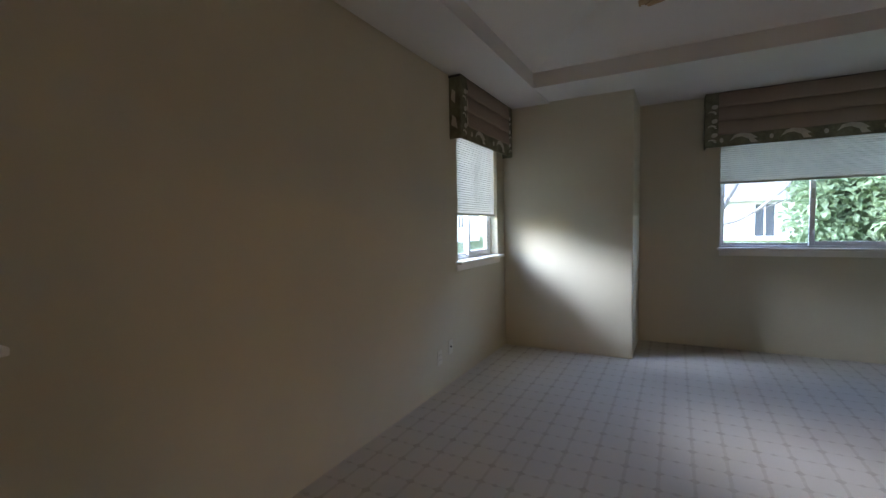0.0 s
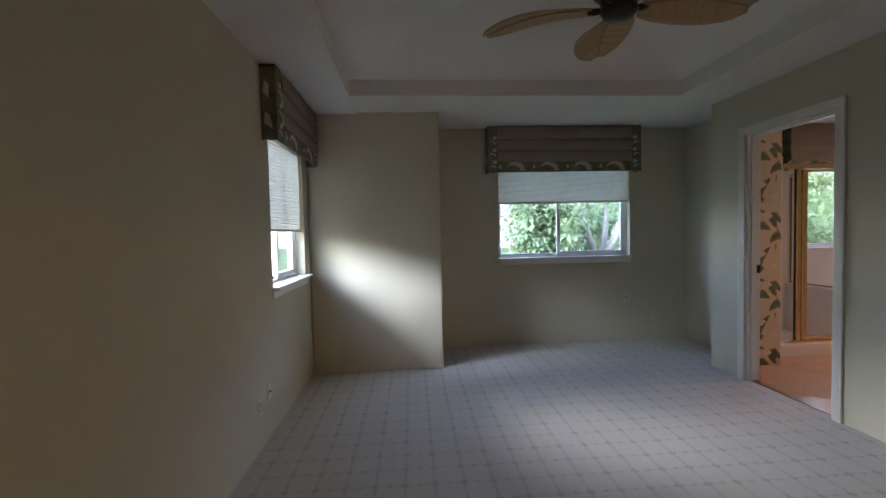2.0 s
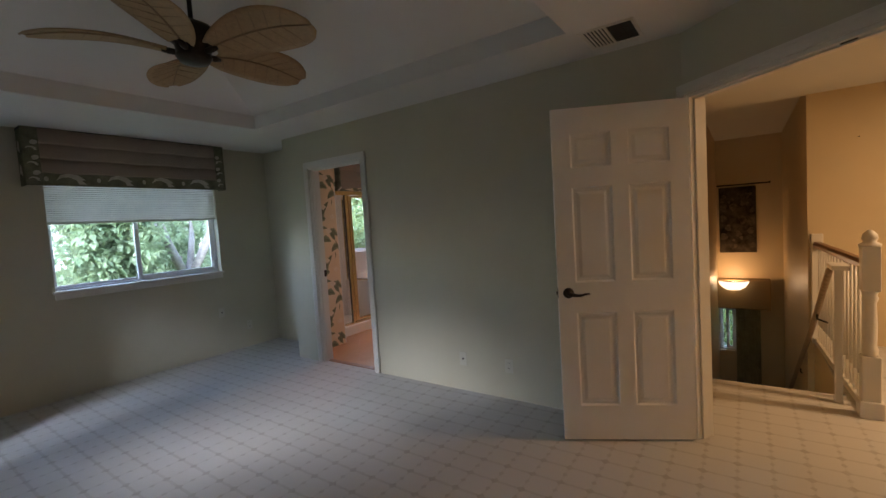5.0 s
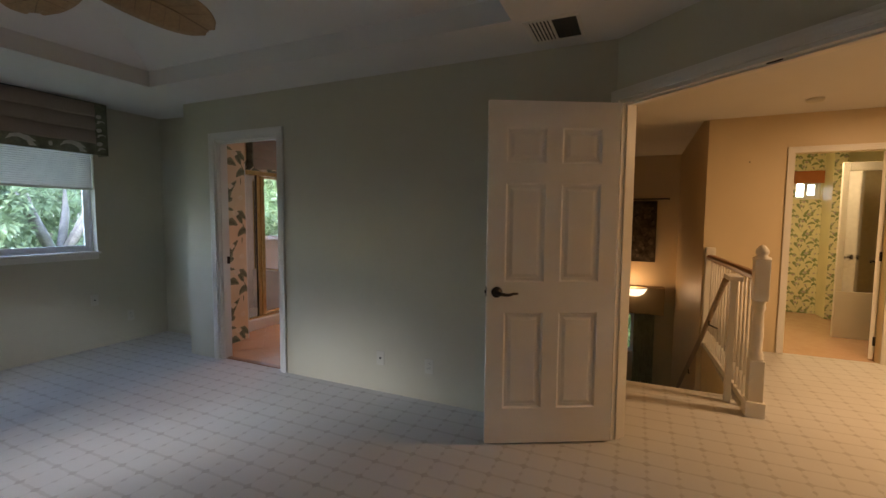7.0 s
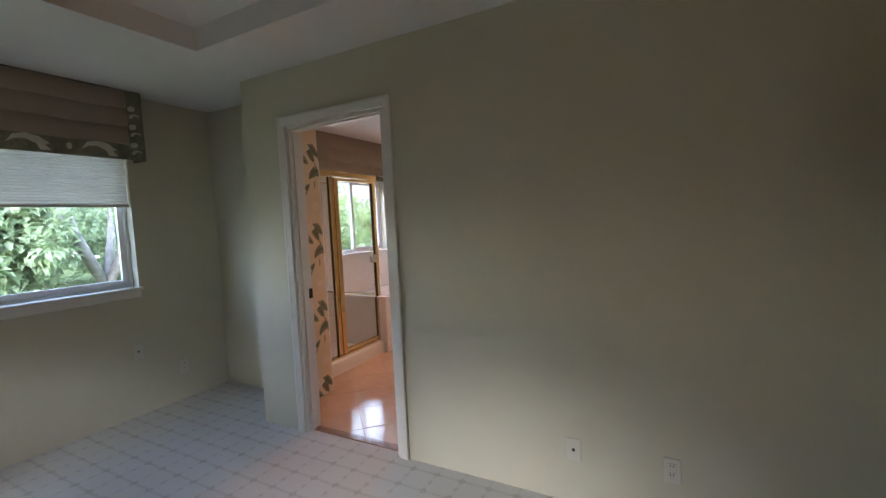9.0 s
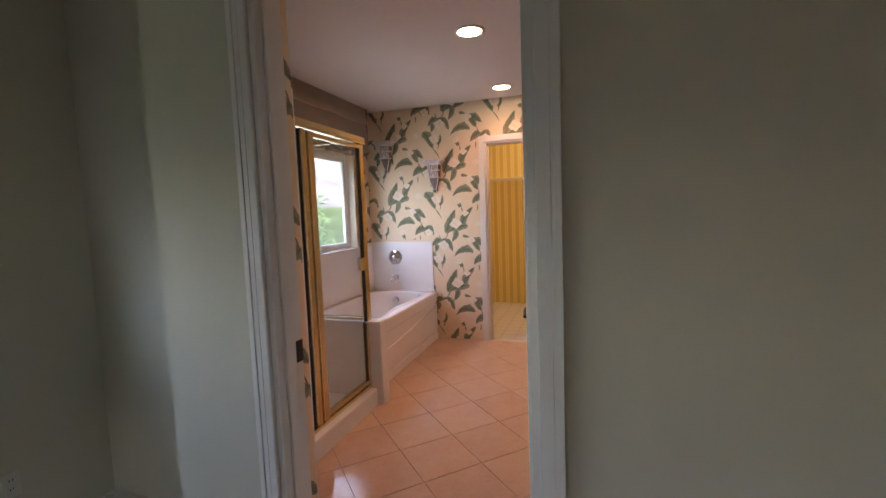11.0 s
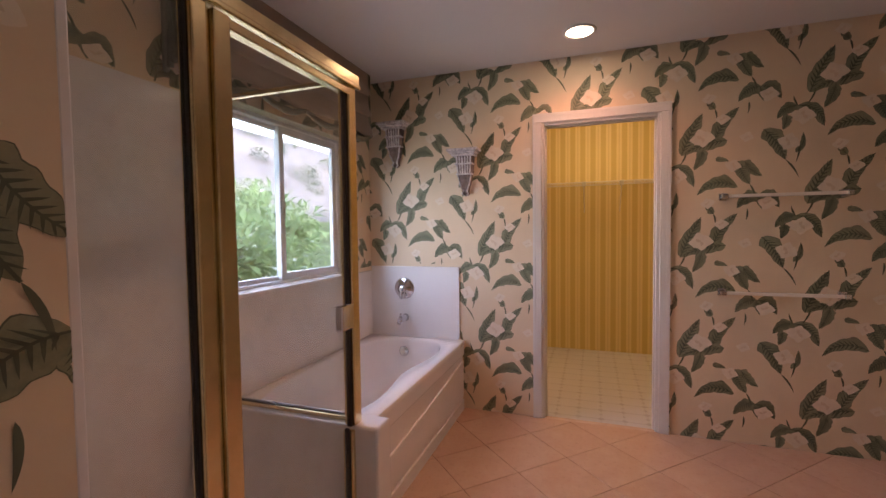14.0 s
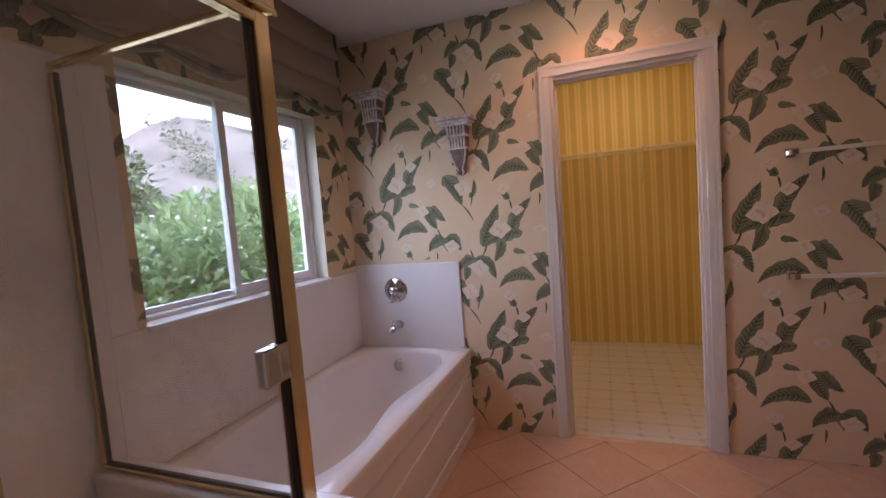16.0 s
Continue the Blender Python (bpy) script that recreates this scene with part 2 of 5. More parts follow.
M["stripe"] = stripe_material()
M["tile"] = tile_material()
M["grout"] = plain("brown_grout", (0.57, 0.385, 0.27), 0.85, vary=0.2, scale=8, grain=120, bump=0.2)
M["marble"] = plain("cultured_marble", (0.80, 0.78, 0.76), 0.16, vary=0.05, scale=2.2, grain=14, bump=0.0)
M["chrome"] = plain("chrome", (0.72, 0.72, 0.73), 0.12, 1.0, vary=0.08, scale=30, bump=0)
M["brass"] = plain("satin_gold_aluminium", (0.74, 0.59, 0.33), 0.2, 1.0, vary=0.15, scale=16, grain=60, bump=0.02)
M["gasket"] = plain("black_gasket", (0.025, 0.022, 0.02), 0.6, bump=0)
M["whitewash"] = plain("whitewashed_wood", (0.72, 0.66, 0.65), 0.75, vary=0.45, scale=40, grain=90, bump=0.3)
# Dark brown that paints the shade between the brackets' flutes onto the core.
M["recess_shade"] = plain("shadowed_wood", (0.24, 0.18, 0.16), 0.85, vary=0.5, scale=30, grain=90, bump=0.3)
M["clear_rod"] = plain("polished_rod", (0.86, 0.80, 0.70), 0.12, 0.0, vary=0.06, bump=0, spec=0.8)
M["bulb"] = glowing("lamp_diffuser", (1.0, 0.88, 0.70), 1.6)
M["sconce"] = glowing("sconce_glass", (1.0, 0.80, 0.50), 0.12)
M["oak"] = wood_material("reddish_oak", (0.16, 0.065, 0.03), (0.26, 0.12, 0.05))
M["rail_wood"] = wood_material("pale_oak", (0.30, 0.20, 0.12), (0.40, 0.28, 0.18), 0.5)
M["tapestry"] = plain("dark_tapestry", (0.085, 0.065, 0.045), 0.95, vary=0.8, scale=7, grain=40, bump=0.2, spec=0.1)
M["tapestry_flower"] = plain("woven_flower", (0.13, 0.095, 0.06), 0.95, vary=0.6, scale=20, grain=60, bump=0.1)
M["tan_fabric"] = weave_material("tan_fabric", (0.34, 0.24, 0.13), (0.28, 0.20, 0.105))
M["curtain"] = plain("sage_curtain", (0.32, 0.31, 0.21), 0.9, vary=0.3, scale=10, grain=60, bump=0.1)
M["hall_wall"] = plain("buff_hall_paint", (0.62, 0.50, 0.32), 0.42, vary=0.05, scale=1.5, grain=160, bump=0.1)
M["lime_paper"] = plain("pale_yellow_wallpaper", (0.80, 0.76, 0.50), 0.6, vary=0.06, grain=90, bump=0.03)
M["lime_leaf"] = leaf_material("small_green_print", (0.16, 0.24, 0.10), (0.30, 0.34, 0.16))
M["rust"] = plain("rust_fabric", (0.42, 0.15, 0.05), 0.85, vary=0.2, grain=50)
M["stucco"] = plain("white_stucco", (0.78, 0.78, 0.76), 0.9, vary=0.08, scale=1.5, grain=60, bump=0.3)
M["roofing"] = plain("grey_shingle", (0.20, 0.19, 0.18), 0.9, vary=0.3, scale=3, grain=30, bump=0.4)
M["dark_pane"] = plain("dark_window", (0.05, 0.06, 0.07), 0.15, bump=0)
M["lawn"] = plain("lawn", (0.10, 0.13, 0.05), 0.95, vary=0.5, scale=0.5, grain=9, bump=0.5, spec=0.1)
M["hill"] = plain("dry_hillside", (0.30, 0.25, 0.235), 0.95, vary=0.5, scale=0.06, grain=0.5, bump=0.6, spec=0.1)
M["bark"] = plain("grey_bark", (0.25, 0.225, 0.21), 0.9, vary=0.4, scale=6, grain=30, bump=0.6)
M["leaf_a"] = translucent("plumeria_leaf", (0.28, 0.37, 0.17), 0.5, 0.4, 3.0, 0.45)
M["leaf_b"] = translucent("pale_green_leaf", (0.29, 0.37, 0.22), 0.5, 0.4, 2.0, 0.45)
M["leaf_c"] = translucent("grey_green_leaf", (0.14, 0.18, 0.10), 0.4, 0.4, 2.0, 0.5)
M["blossom"] = plain("white_blossom", (0.75, 0.74, 0.66), 0.7, bump=0)


# ---- mesh helpers ----
def box(bm, x0, y0, z0, x1, y1, z1, bevel=0.0, m=None):
    r = bmesh.ops.create_cube(bm, size=1.0)
    vs = r["verts"]
    t = Matrix.Translation(((x0 + x1) / 2, (y0 + y1) / 2, (z0 + z1) / 2)) @ Matrix.Diagonal((abs(x1 - x0), abs(y1 - y0), abs(z1 - z0), 1))
    bmesh.ops.transform(bm, matrix=t if m is None else m @ t, verts=vs)
    if bevel:
        es = list({e for v in vs for e in v.link_edges})
        bmesh.ops.bevel(bm, geom=es, offset=bevel, segments=2, affect="EDGES", profile=0.5)
    return bm


def prism(bm, pts, vec):
    """A polygon, extruded along vec."""
    a = [bm.verts.new(p) for p in pts]
    b = [bm.verts.new(Vector(p) + Vector(vec)) for p in pts]
    k = len(pts)
    bm.faces.new(a)
    bm.faces.new(list(reversed(b)))
    for i in range(k):
        bm.faces.new((a[i], b[i], b[(i + 1) % k], a[(i + 1) % k]))
    bmesh.ops.recalc_face_normals(bm, faces=bm.faces)
    return bm


def lathe(bm, profile, m=None, segs=20):
    """Turns (radius, height) pairs round z."""
    m = m or Matrix()
    rings = []
    for r, z in profile:
        rings.append([bm.verts.new(m @ Vector((r * math.cos(a), r * math.sin(a), z))) for a in (2 * math.pi * i / segs for i in range(segs))])
    for a, b in zip(rings, rings[1:]):
        for i in range(segs):
            bm.faces.new((a[i], a[(i + 1) % segs], b[(i + 1) % segs], b[i]))
    bm.faces.new(list(reversed(rings[0])))
    bm.faces.new(rings[-1])
    return bm


def tube(bm, pts, radii, segs=8):
    pts = [Vector(p) for p in pts]
    radii = radii if isinstance(radii, (list, tuple)) else [radii] * len(pts)
    rings = []
    for i, p in enumerate(pts):
        d = (pts[min(i + 1, len(pts) - 1)] - pts[max(i - 1, 0)]).normalized()
        side = d.cross(Vector((0, 0, 1)) if abs(d.z) < 0.95 else Vector((1, 0, 0))).normalized()
        up = side.cross(d)
        rings.append([bm.verts.new(p + radii[i] * (math.cos(a) * side + math.sin(a) * up)) for a in (2 * math.pi * k / segs for k in range(segs))])
    for a, b in zip(rings, rings[1:]):
        for i in range(segs):
            bm.faces.new((a[i], a[(i + 1) % segs], b[(i + 1) % segs], b[i]))
    bm.faces.new(rings[0])
    bm.faces.new(list(reversed(rings[-1])))
    bmesh.ops.recalc_face_normals(bm, faces=bm.faces)
    return bm


def finish(bm, name, material, smooth=False):
    me = bpy.data.meshes.new(name)
    bm.to_mesh(me)
    bm.free()
    me.materials.append(M[material])
    if smooth:
        for p in me.polygons:
            p.use_smooth = True
    return me


def thing(name, label, category, group="", m=None):
    ob = new(name)
    ob.empty_display_size = 0.1
    if m is not None:
        ob.matrix_world = m
    return tagged(ob, label, category, group)


def part(name, bm, material, parent, label="", smooth=False):
    ob = new(name, finish(bm, name, material, smooth))
    ob.parent = parent
    return tagged(ob, label)


def setting(name, bm, material, label="", smooth=False):
    ob = new(name, finish(bm, name, material, smooth))
    return tagged(ob, label or name.replace("_", " "), name.split("_")[0], kind="structure")


def solid(name, bm, material, label, category, group="", smooth=False):
    return tagged(new(name, finish(bm, name, material, smooth)), label, category, group)


def B():
    return bmesh.new()


def slabs(axis, at, thick, a0, a1, z0, z1, holes):
    """A wall across an axis: at..at+thick, from a0 to a1 along the other, with rectangular holes (a0, a1, z0, z1)."""
    bm = B()

    def put(p, q, r, s):
        if q - p > 1e-4 and s - r > 1e-4:
            if axis == "x":
                box(bm, at, p, r, at + thick, q, s)
            else:
                box(bm, p, at, r, q, at + thick, s)

    cur = a0
    for h0, h1, hz0, hz1 in sorted(holes):
        put(cur, h0, z0, z1)
        put(h0, h1, z0, hz0)
        put(h0, h1, hz1, z1)
        cur = h1
    put(cur, a1, z0, z1)
    return bm

# ---- structure: bedroom ----
H = 2.44
XB, XA = 3.76, 4.205          # bathroom-door wall, alcove wall
YW, YB, YA = 5.58, 4.813, 4.54  # window wall, chase front, alcove return
DIAG = pose(XB, 0.66, 0, 0, 0, 230)

bm = B()
prism(bm, [(-0.05, -1.6, -0.02), (2.9, -3.6, -0.02), (6.4, -3.6, -0.02), (6.4, -0.2, -0.02), (4.86, -0.2, -0.02), (4.86, 0.76, -0.02), (3.82, 0.76, -0.02), (3.82, 4.6, -0.02), (4.22, 4.6, -0.02), (4.22, 5.6, -0.02), (-0.05, 5.6, -0.02)], (0, 0, 0.02))
setting("floor_carpet", bm, "carpet", "cream carpet with a woven lattice pattern")

WIN_L = [(3.72, 4.62, 0.965, 2.1), (-0.05, 0.93, 0.965, 2.1)]
WIN_F = (1.96, 3.51, 1.0, 2.1)
WIN_T = (5.69, 6.82, 1.03, 2.0)
setting("wall_west", slabs("x", -0.15, 0.15, -1.0, 5.73, -3.2, 3.2, WIN_L), "wall", "plain cream painted wall with two windows")
setting("wall_north", slabs("y", YW, 0.15, 0.0, 9.2, -3.2, 3.2, [WIN_F, WIN_T]), "wall", "cream painted wall with a sliding window")
bm = B()
box(bm, 0.0, YB, 0.0, 1.24, YW, 2.5, 0.012)
setting("wall_chase", bm, "wall", "boxed-out cream wall beside the window")
setting("wall_bathroom_door", slabs("x", XB, 0.115, 0.66, YA, 0.0, H, [(3.345, 4.125, -0.01, 2.075)]), "wall", "cream painted wall with a doorway")
bm = B()
box(bm, XB + 0.115, YA - 0.035, 0, XA + 0.1, YA, H)
setting("wall_alcove_return", bm, "wall")
bm = B()
box(bm, XA, YA, 0, XA + 0.1, YW, 2.5)
setting("wall_alcove", bm, "wall")
bm = B()
for s0, s1, z0, z1 in ((0.0, 0.03, 0, H), (0.03, 1.61, 2.075, H), (1.61, 1.75, 0, H)):
    box(bm, s0, 0, z0, s1, 0.115, z1, m=DIAG)
setting("wall_diagonal", bm, "wall", "angled cream wall with a wide doorway")
bm = B()
box(bm, -0.15, -0.80, 0, 2.66, -0.68, H)
setting("wall_south", bm, "wall")

# tray ceiling: soffit ring, risers and hipped upper ceiling
T = (0.48, 1.18, 3.28, 4.27)
bm = B()
for pts in (((-0.1, -0.75), (T[0], -0.75), (T[0], 5.65), (-0.1, 5.65)),
            ((T[2], T[1]), (3.82, T[1]), (3.82, T[3]), (T[2], T[3])),
            ((T[0], -0.75), (2.62, -0.75), (2.70, -0.70), (3.82, 0.64), (3.82, T[1]), (T[0], T[1]))):
    prism(bm, [(x, y, H) for x, y in pts], (0, 0, 0.13))
prism(bm, [(T[0], T[3], H), (3.82, T[3], H), (4.25, T[3], H), (4.25, 5.65, H + 0.042), (T[0], 5.65, H + 0.042)], (0, 0, 0.13))
ZR, ZP = H + 0.128, 2.98
ring = [bm.verts.new(p) for p in ((T[0], T[1], ZR), (T[2], T[1], ZR), (T[2], T[3], ZR), (T[0], T[3], ZR))]
ridge = [bm.verts.new(p) for p in ((1.88, 2.45, ZP), (1.88, 3.05, ZP))]
bm.faces.new((ring[0], ring[1], ridge[0]))
bm.faces.new((ring[1], ring[2], ridge[1], ridge[0]))
bm.faces.new((ring[2], ring[3], ridge[1]))
bm.faces.new((ring[3], ring[0], ridge[0], ridge[1]))
setting("ceiling_bedroom", bm, "ceiling", "white tray ceiling with a stepped border")
# Plain slab added out of view above the ceilings to block skylight.
bm = B()
box(bm, -0.6, -4.2, 3.2, 11.0, 6.2, 3.35)
setting("roof", bm, "roofing", "unseen slab added over the rooms to keep the sky out")

# ---- structure: bathroom ----
XC, YT, YS = 7.14, 4.47, 1.55
HB = 2.50
setting("wall_closet_door", slabs("x", XC, 0.115, YS, YW, 0, 2.80, [(3.485, 4.23, -0.01, 2.075)]), "paper", "leaf-print papered wall with a closet doorway")
bm = B()
box(bm, XB + 0.115, YT, 0, 4.39, YT + 0.035, HB)
setting("wall_shower_side", bm, "paper", "leaf-print papered wall beside the shower")
bm = B()
box(bm, XB + 0.115, YS - 0.1, 0, XC + 0.115, YS, HB)
setting("wall_bath_south", bm, "paper")
for i, (y0, y1, z0, z1) in enumerate(((YS, 3.285, 0, HB), (4.184, YT, 0, HB), (3.285, 4.184, 2.137, HB))):
    bm = B()
    box(bm, XB + 0.115, y0, z0, XB + 0.118, y1, z1)
    setting("wallpaper_%d" % (i + 1), bm, "paper", "cream leaf-print wallpaper")
bm = B()
for x0, x1, z0, z1 in ((4.40, 5.50, 1.95, HB), (5.50, 5.652, 1.95, HB), (5.652, WIN_T[0], 1.03, HB), (WIN_T[1], XC, 1.03, HB), (WIN_T[0], WIN_T[1], WIN_T[3], HB)):
    box(bm, x0, YW - 0.003, z0, x1, YW, z1)
setting("wallpaper_4", bm, "paper", "cream leaf-print wallpaper over the tub")
bm = B()
box(bm, XB + 0.09, YS, HB, XC, YT + 0.02, HB + 0.1)
box(bm, 4.28, YT + 0.02, HB, XC, YW, HB + 0.1)
setting("ceiling_bathroom", bm, "ceiling", "plain white bathroom ceiling")
bm = B()
box(bm, 3.82, YS, -0.05, XC + 0.05, YW, -0.0045)
FLOOR_BATH = setting("floor_bathroom", bm, "grout", "diagonal terracotta tile floor")

# closet behind the bathroom
bm = B()
box(bm, XC + 0.05, 2.7, -0.03, 9.1, 5.0, -0.004)
setting("floor_closet", bm, "carpet", "cream lattice carpet in the closet")
for k, (x0, y0, x1, y1) in enumerate(((9.05, 2.7, 9.15, 5.0), (XC + 0.115, 2.6, 9.15, 2.7), (XC + 0.115, 5.0, 9.15, 5.1))):
    bm = B()
    box(bm, x0, y0, 0, x1, y1, 2.80)
    setting("wall_closet_%d" % (k + 1), bm, "stripe", "yellow striped wallpaper")
bm = B()
box(bm, XC + 0.1, 2.6, 2.80, 9.15, 5.1, 2.90)
setting("ceiling_closet", bm, "ceiling")

# ---- structure: hall and stairs ----
setting("wall_hall", slabs("x", 6.37, 0.115, -3.6, -0.146, -0.02, H, [(-1.66, -0.90, -0.03, 2.05)]), "hall_wall", "buff hall wall with a doorway")
bm = B()
box(bm, 6.485, -0.256, -3.0, 9.7, -0.146, 2.7)
box(bm, 4.86, -0.256, -3.0, 6.485, -0.2, -0.02)
setting("wall_stair_right", bm, "hall_wall", "buff stairwell wall")
bm = B()
box(bm, 4.86, 0.76, -3.0, 9.7, 0.86, 2.7)
box(bm, 3.9, 0.76, -0.02, 4.86, 0.86, 2.7)
setting("wall_stair_left", bm, "hall_wall")
HWIN = (0.50, 0.745, -1.12, -0.36)
setting("wall_stair_end", slabs("x", 9.65, 0.15, -0.3, 0.9, -3.0, 2.7, [HWIN]), "hall_wall", "buff wall at the foot of the stairs")
bm = B()
box(bm, 2.4, -3.7, -0.02, 6.5, -3.6, H)
setting("wall_hall_south", bm, "hall_wall")
bm = B()
box(bm, 2.3, -3.7, -0.02, 2.4, -0.6, H)
setting("wall_hall_west", bm, "hall_wall")
bm = B()
prism(bm, [(x, y, H) for x, y in ((2.3, -3.7), (6.40, -3.7), (6.40, 0.86), (3.9, 0.86), (3.86, 0.61), (2.75, -0.77), (2.3, -0.77))], (0, 0, 0.1))
box(bm, 6.40, -0.3, 2.52, 9.8, 0.9, 2.62)
box(bm, 6.37, -0.146, H, 6.41, 0.76, 2.55)
setting("ceiling_hall", bm, "ceiling")
bm = B()
for k in range(14):
    x = 4.86 + 0.27 * k
    box(bm, x - 0.02, -0.2, -0.185 * (k + 1) - 0.1, x + 0.27, 0.76, -0.185 * (k + 1))
box(bm, 8.6, -0.2, -2.75, 9.7, 0.76, -2.68)
setting("stairs", bm, "carpet", "carpeted stairs going down")

# hall bathroom
for k, (x0, y0, x1, y1) in enumerate(((8.95, -2.9, 9.05, -0.3), (6.485, -0.45, 9.0, -0.36), (6.485, -2.9, 9.0, -2.8), (8.60, -2.07, 8.95, -1.925))):
    bm = B()
    if k == 0:
        bm = slabs("x", x0, 0.1, y0, y1, 0, H, [(-1.92, -1.60, 1.69, 1.97)])
    else:
        box(bm, x0, y0, 0, x1, y1, H)
    setting("wall_hall_bath_%d" % (k + 1), bm, "lime_paper", "pale yellow wallpaper with small green leaves")
bm = B()
box(bm, 6.37, -2.9, -0.03, 9.0, -0.36, -0.002)
setting("floor_hall_bath", bm, "tile", "tan tile floor of the hall bathroom")
bm = B()
box(bm, 6.485, -2.9, H, 9.05, -0.3, H + 0.1)
setting("ceiling_hall_bath", bm, "ceiling")


# ---- trim ----
def casing(name, m, a0, a1, top, w=0.06, t=0.016, label="white painted door casing"):
    """Door casing on a plane: local x along the wall, y out of it."""
    bm = B()
    for x0, x1, z0, z1 in ((a0 - w, a0, 0, top), (a1, a1 + w, 0, top), (a0 - w, a1 + w, top, top + w)):
        box(bm, x0, 0, z0, x1, t, z1, 0.004, m)
        if x1 - x0 < 0.1:
            o = x0 < (a0 + a1) / 2
            e = x0 if o else x1 - 0.018
            box(bm, e, t, z0, e + 0.018, t + 0.004, z1 + (w if z1 == top else 0), 0.0015, m)
            c = (x0 + x1) / 2
            box(bm, c - 0.006, t, z0, c + 0.006, t + 0.002, z1, 0.0008, m)
        else:
            box(bm, x0 + 0.018, t, z1 - 0.018, x1 - 0.018, t + 0.004, z1, 0.0015, m)
            box(bm, a0, t, z0 + 0.024, a1, t + 0.002, z0 + 0.036, 0.0008, m)
    return setting(name, bm, "trim", label)


def jamb(name, m, a0, a1, top, depth, t=0.02):
    """Lining of a doorway: local x along the wall, y through it; with a stop bead."""
    bm = B()
    box(bm, a0, -0.002, 0, a0 + t, depth + 0.002, top, 0.002, m)
    box(bm, a1 - t, -0.002, 0, a1, depth + 0.002, top, 0.002, m)
    box(bm, a0 + t, -0.002, top - t, a1 - t, depth + 0.002, top, 0.002, m)
    s = depth * 0.55
    for x0, x1, z0, z1 in ((a0 + t, a0 + t + 0.011, 0, top - t), (a1 - t - 0.011, a1 - t, 0, top - t), (a0 + t + 0.011, a1 - t - 0.011, top - t - 0.011, top - t)):
        box(bm, x0, s - 0.035, z0, x1, s, z1, 0.003, m)
    return setting(name, bm, "trim", "white painted door jamb")


# bathroom doorway: local x = -world y on the bedroom side
MB = Matrix.Translation((XB, 0, 0)) @ Matrix(((0, -1, 0, 0), (1, 0, 0, 0), (0, 0, 1, 0), (0, 0, 0, 1)))
MB2 = Matrix.Translation((XB + 0.118, 0, 0)) @ Matrix(((0, 1, 0, 0), (1, 0, 0, 0), (0, 0, 1, 0), (0, 0, 0, 1)))
casing("trim_bathroom_door", MB, 3.345, 4.125, 2.075)
casing("trim_bathroom_door_inner", MB2, 3.345, 4.125, 2.075)
MJ = Matrix.Translation((XB, 0, 0)) @ Matrix(((0, 1, 0, 0), (1, 0, 0, 0), (0, 0, 1, 0), (0, 0, 0, 1)))
jamb("trim_bathroom_jamb", MJ, 3.345, 4.125, 2.075, 0.115)
MC = Matrix.Translation((XC, 0, 0)) @ Matrix(((0, -1, 0, 0), (1, 0, 0, 0), (0, 0, 1, 0), (0, 0, 0, 1)))
casing("trim_closet_door", MC, 3.485, 4.23, 2.075, 0.06)
MCJ = Matrix.Translation((XC, 0, 0)) @ Matrix(((0, 1, 0, 0), (1, 0, 0, 0), (0, 0, 1, 0), (0, 0, 0, 1)))
jamb("trim_closet_jamb", MCJ, 3.485, 4.23, 2.075, 0.115)
casing("trim_hall_door", DIAG @ pose(0, 0, 0, 0, 0, 0) @ Matrix.Diagonal((1, -1, 1, 1)), 0.03, 1.61, 2.075)
casing("trim_hall_door_outer", DIAG @ Matrix.Translation((0, 0.115, 0)), 0.03, 1.61, 2.075)
jamb("trim_hall_jamb", DIAG, 0.03, 1.61, 2.075, 0.115)
MH = Matrix.Translation((6.37, 0, 0)) @ Matrix(((0, -1, 0, 0), (1, 0, 0, 0), (0, 0, 1, 0), (0, 0, 0, 1)))
casing("trim_hall_bath_door", MH, -1.66, -0.90, 2.05)
bm = B()
box(bm, 3.80, 3.365, -0.004, 3.86, 4.105, 0.006, 0.002)
setting("trim_threshold", bm, "oak", "wooden strip between carpet and tile")


# ---- windows, shades and valances ----
def rot_z(x, y, z, deg):
    return pose(x, y, z, 0, 0, deg)


def slider_window(name, m, w, h, f=0.022, category_label="white vinyl sliding window"):
    """Local x along the wall, y outwards, z up from the opening's lower corner."""
    ob = thing(name, category_label, "window", m=m)
    ob["kind"] = "structure"
    bm = B()
    for a in ((0, 0.075, 0, f, 0.145, h), (w - f, 0.075, 0, w, 0.145, h), (f, 0.075, 0, w - f, 0.145, f), (f, 0.075, h - f, w - f, 0.145, h)):
        box(bm, *a, 0.004)
    part("window_frame", bm, "vinyl", ob)
    c = w * 0.47
    for k, (x0, x1, y) in enumerate(((f, c + 0.022, 0.118), (c - 0.022, w - f, 0.088))):
        bm = B()
        s = 0.024 if k == 0 else 0.042
        for a in ((x0, y, f, x0 + s, y + 0.026, h - f), (x1 - s, y, f, x1, y + 0.026, h - f), (x0 + s, y, f, x1 - s, y + 0.026, f + s), (x0 + s, y, h - f - s, x1 - s, y + 0.026, h - f)):
            box(bm, *a, 0.003)
        sash = part("sash", bm, "vinyl", ob)
        bm = B()
        box(bm, x0 + s - 0.005, y + 0.011, f + s - 0.005, x1 - s + 0.005, y + 0.015, h - f - s + 0.005)
        g = part("pane", bm, "glass", sash)
        g.visible_shadow = False
        if k:
            bm = B()
            box(bm, x0 + 0.012, y - 0.012, h * 0.42, x0 + 0.034, y, h * 0.42 + 0.09, 0.004)
            part("latch", bm, "plate", sash)
    return ob


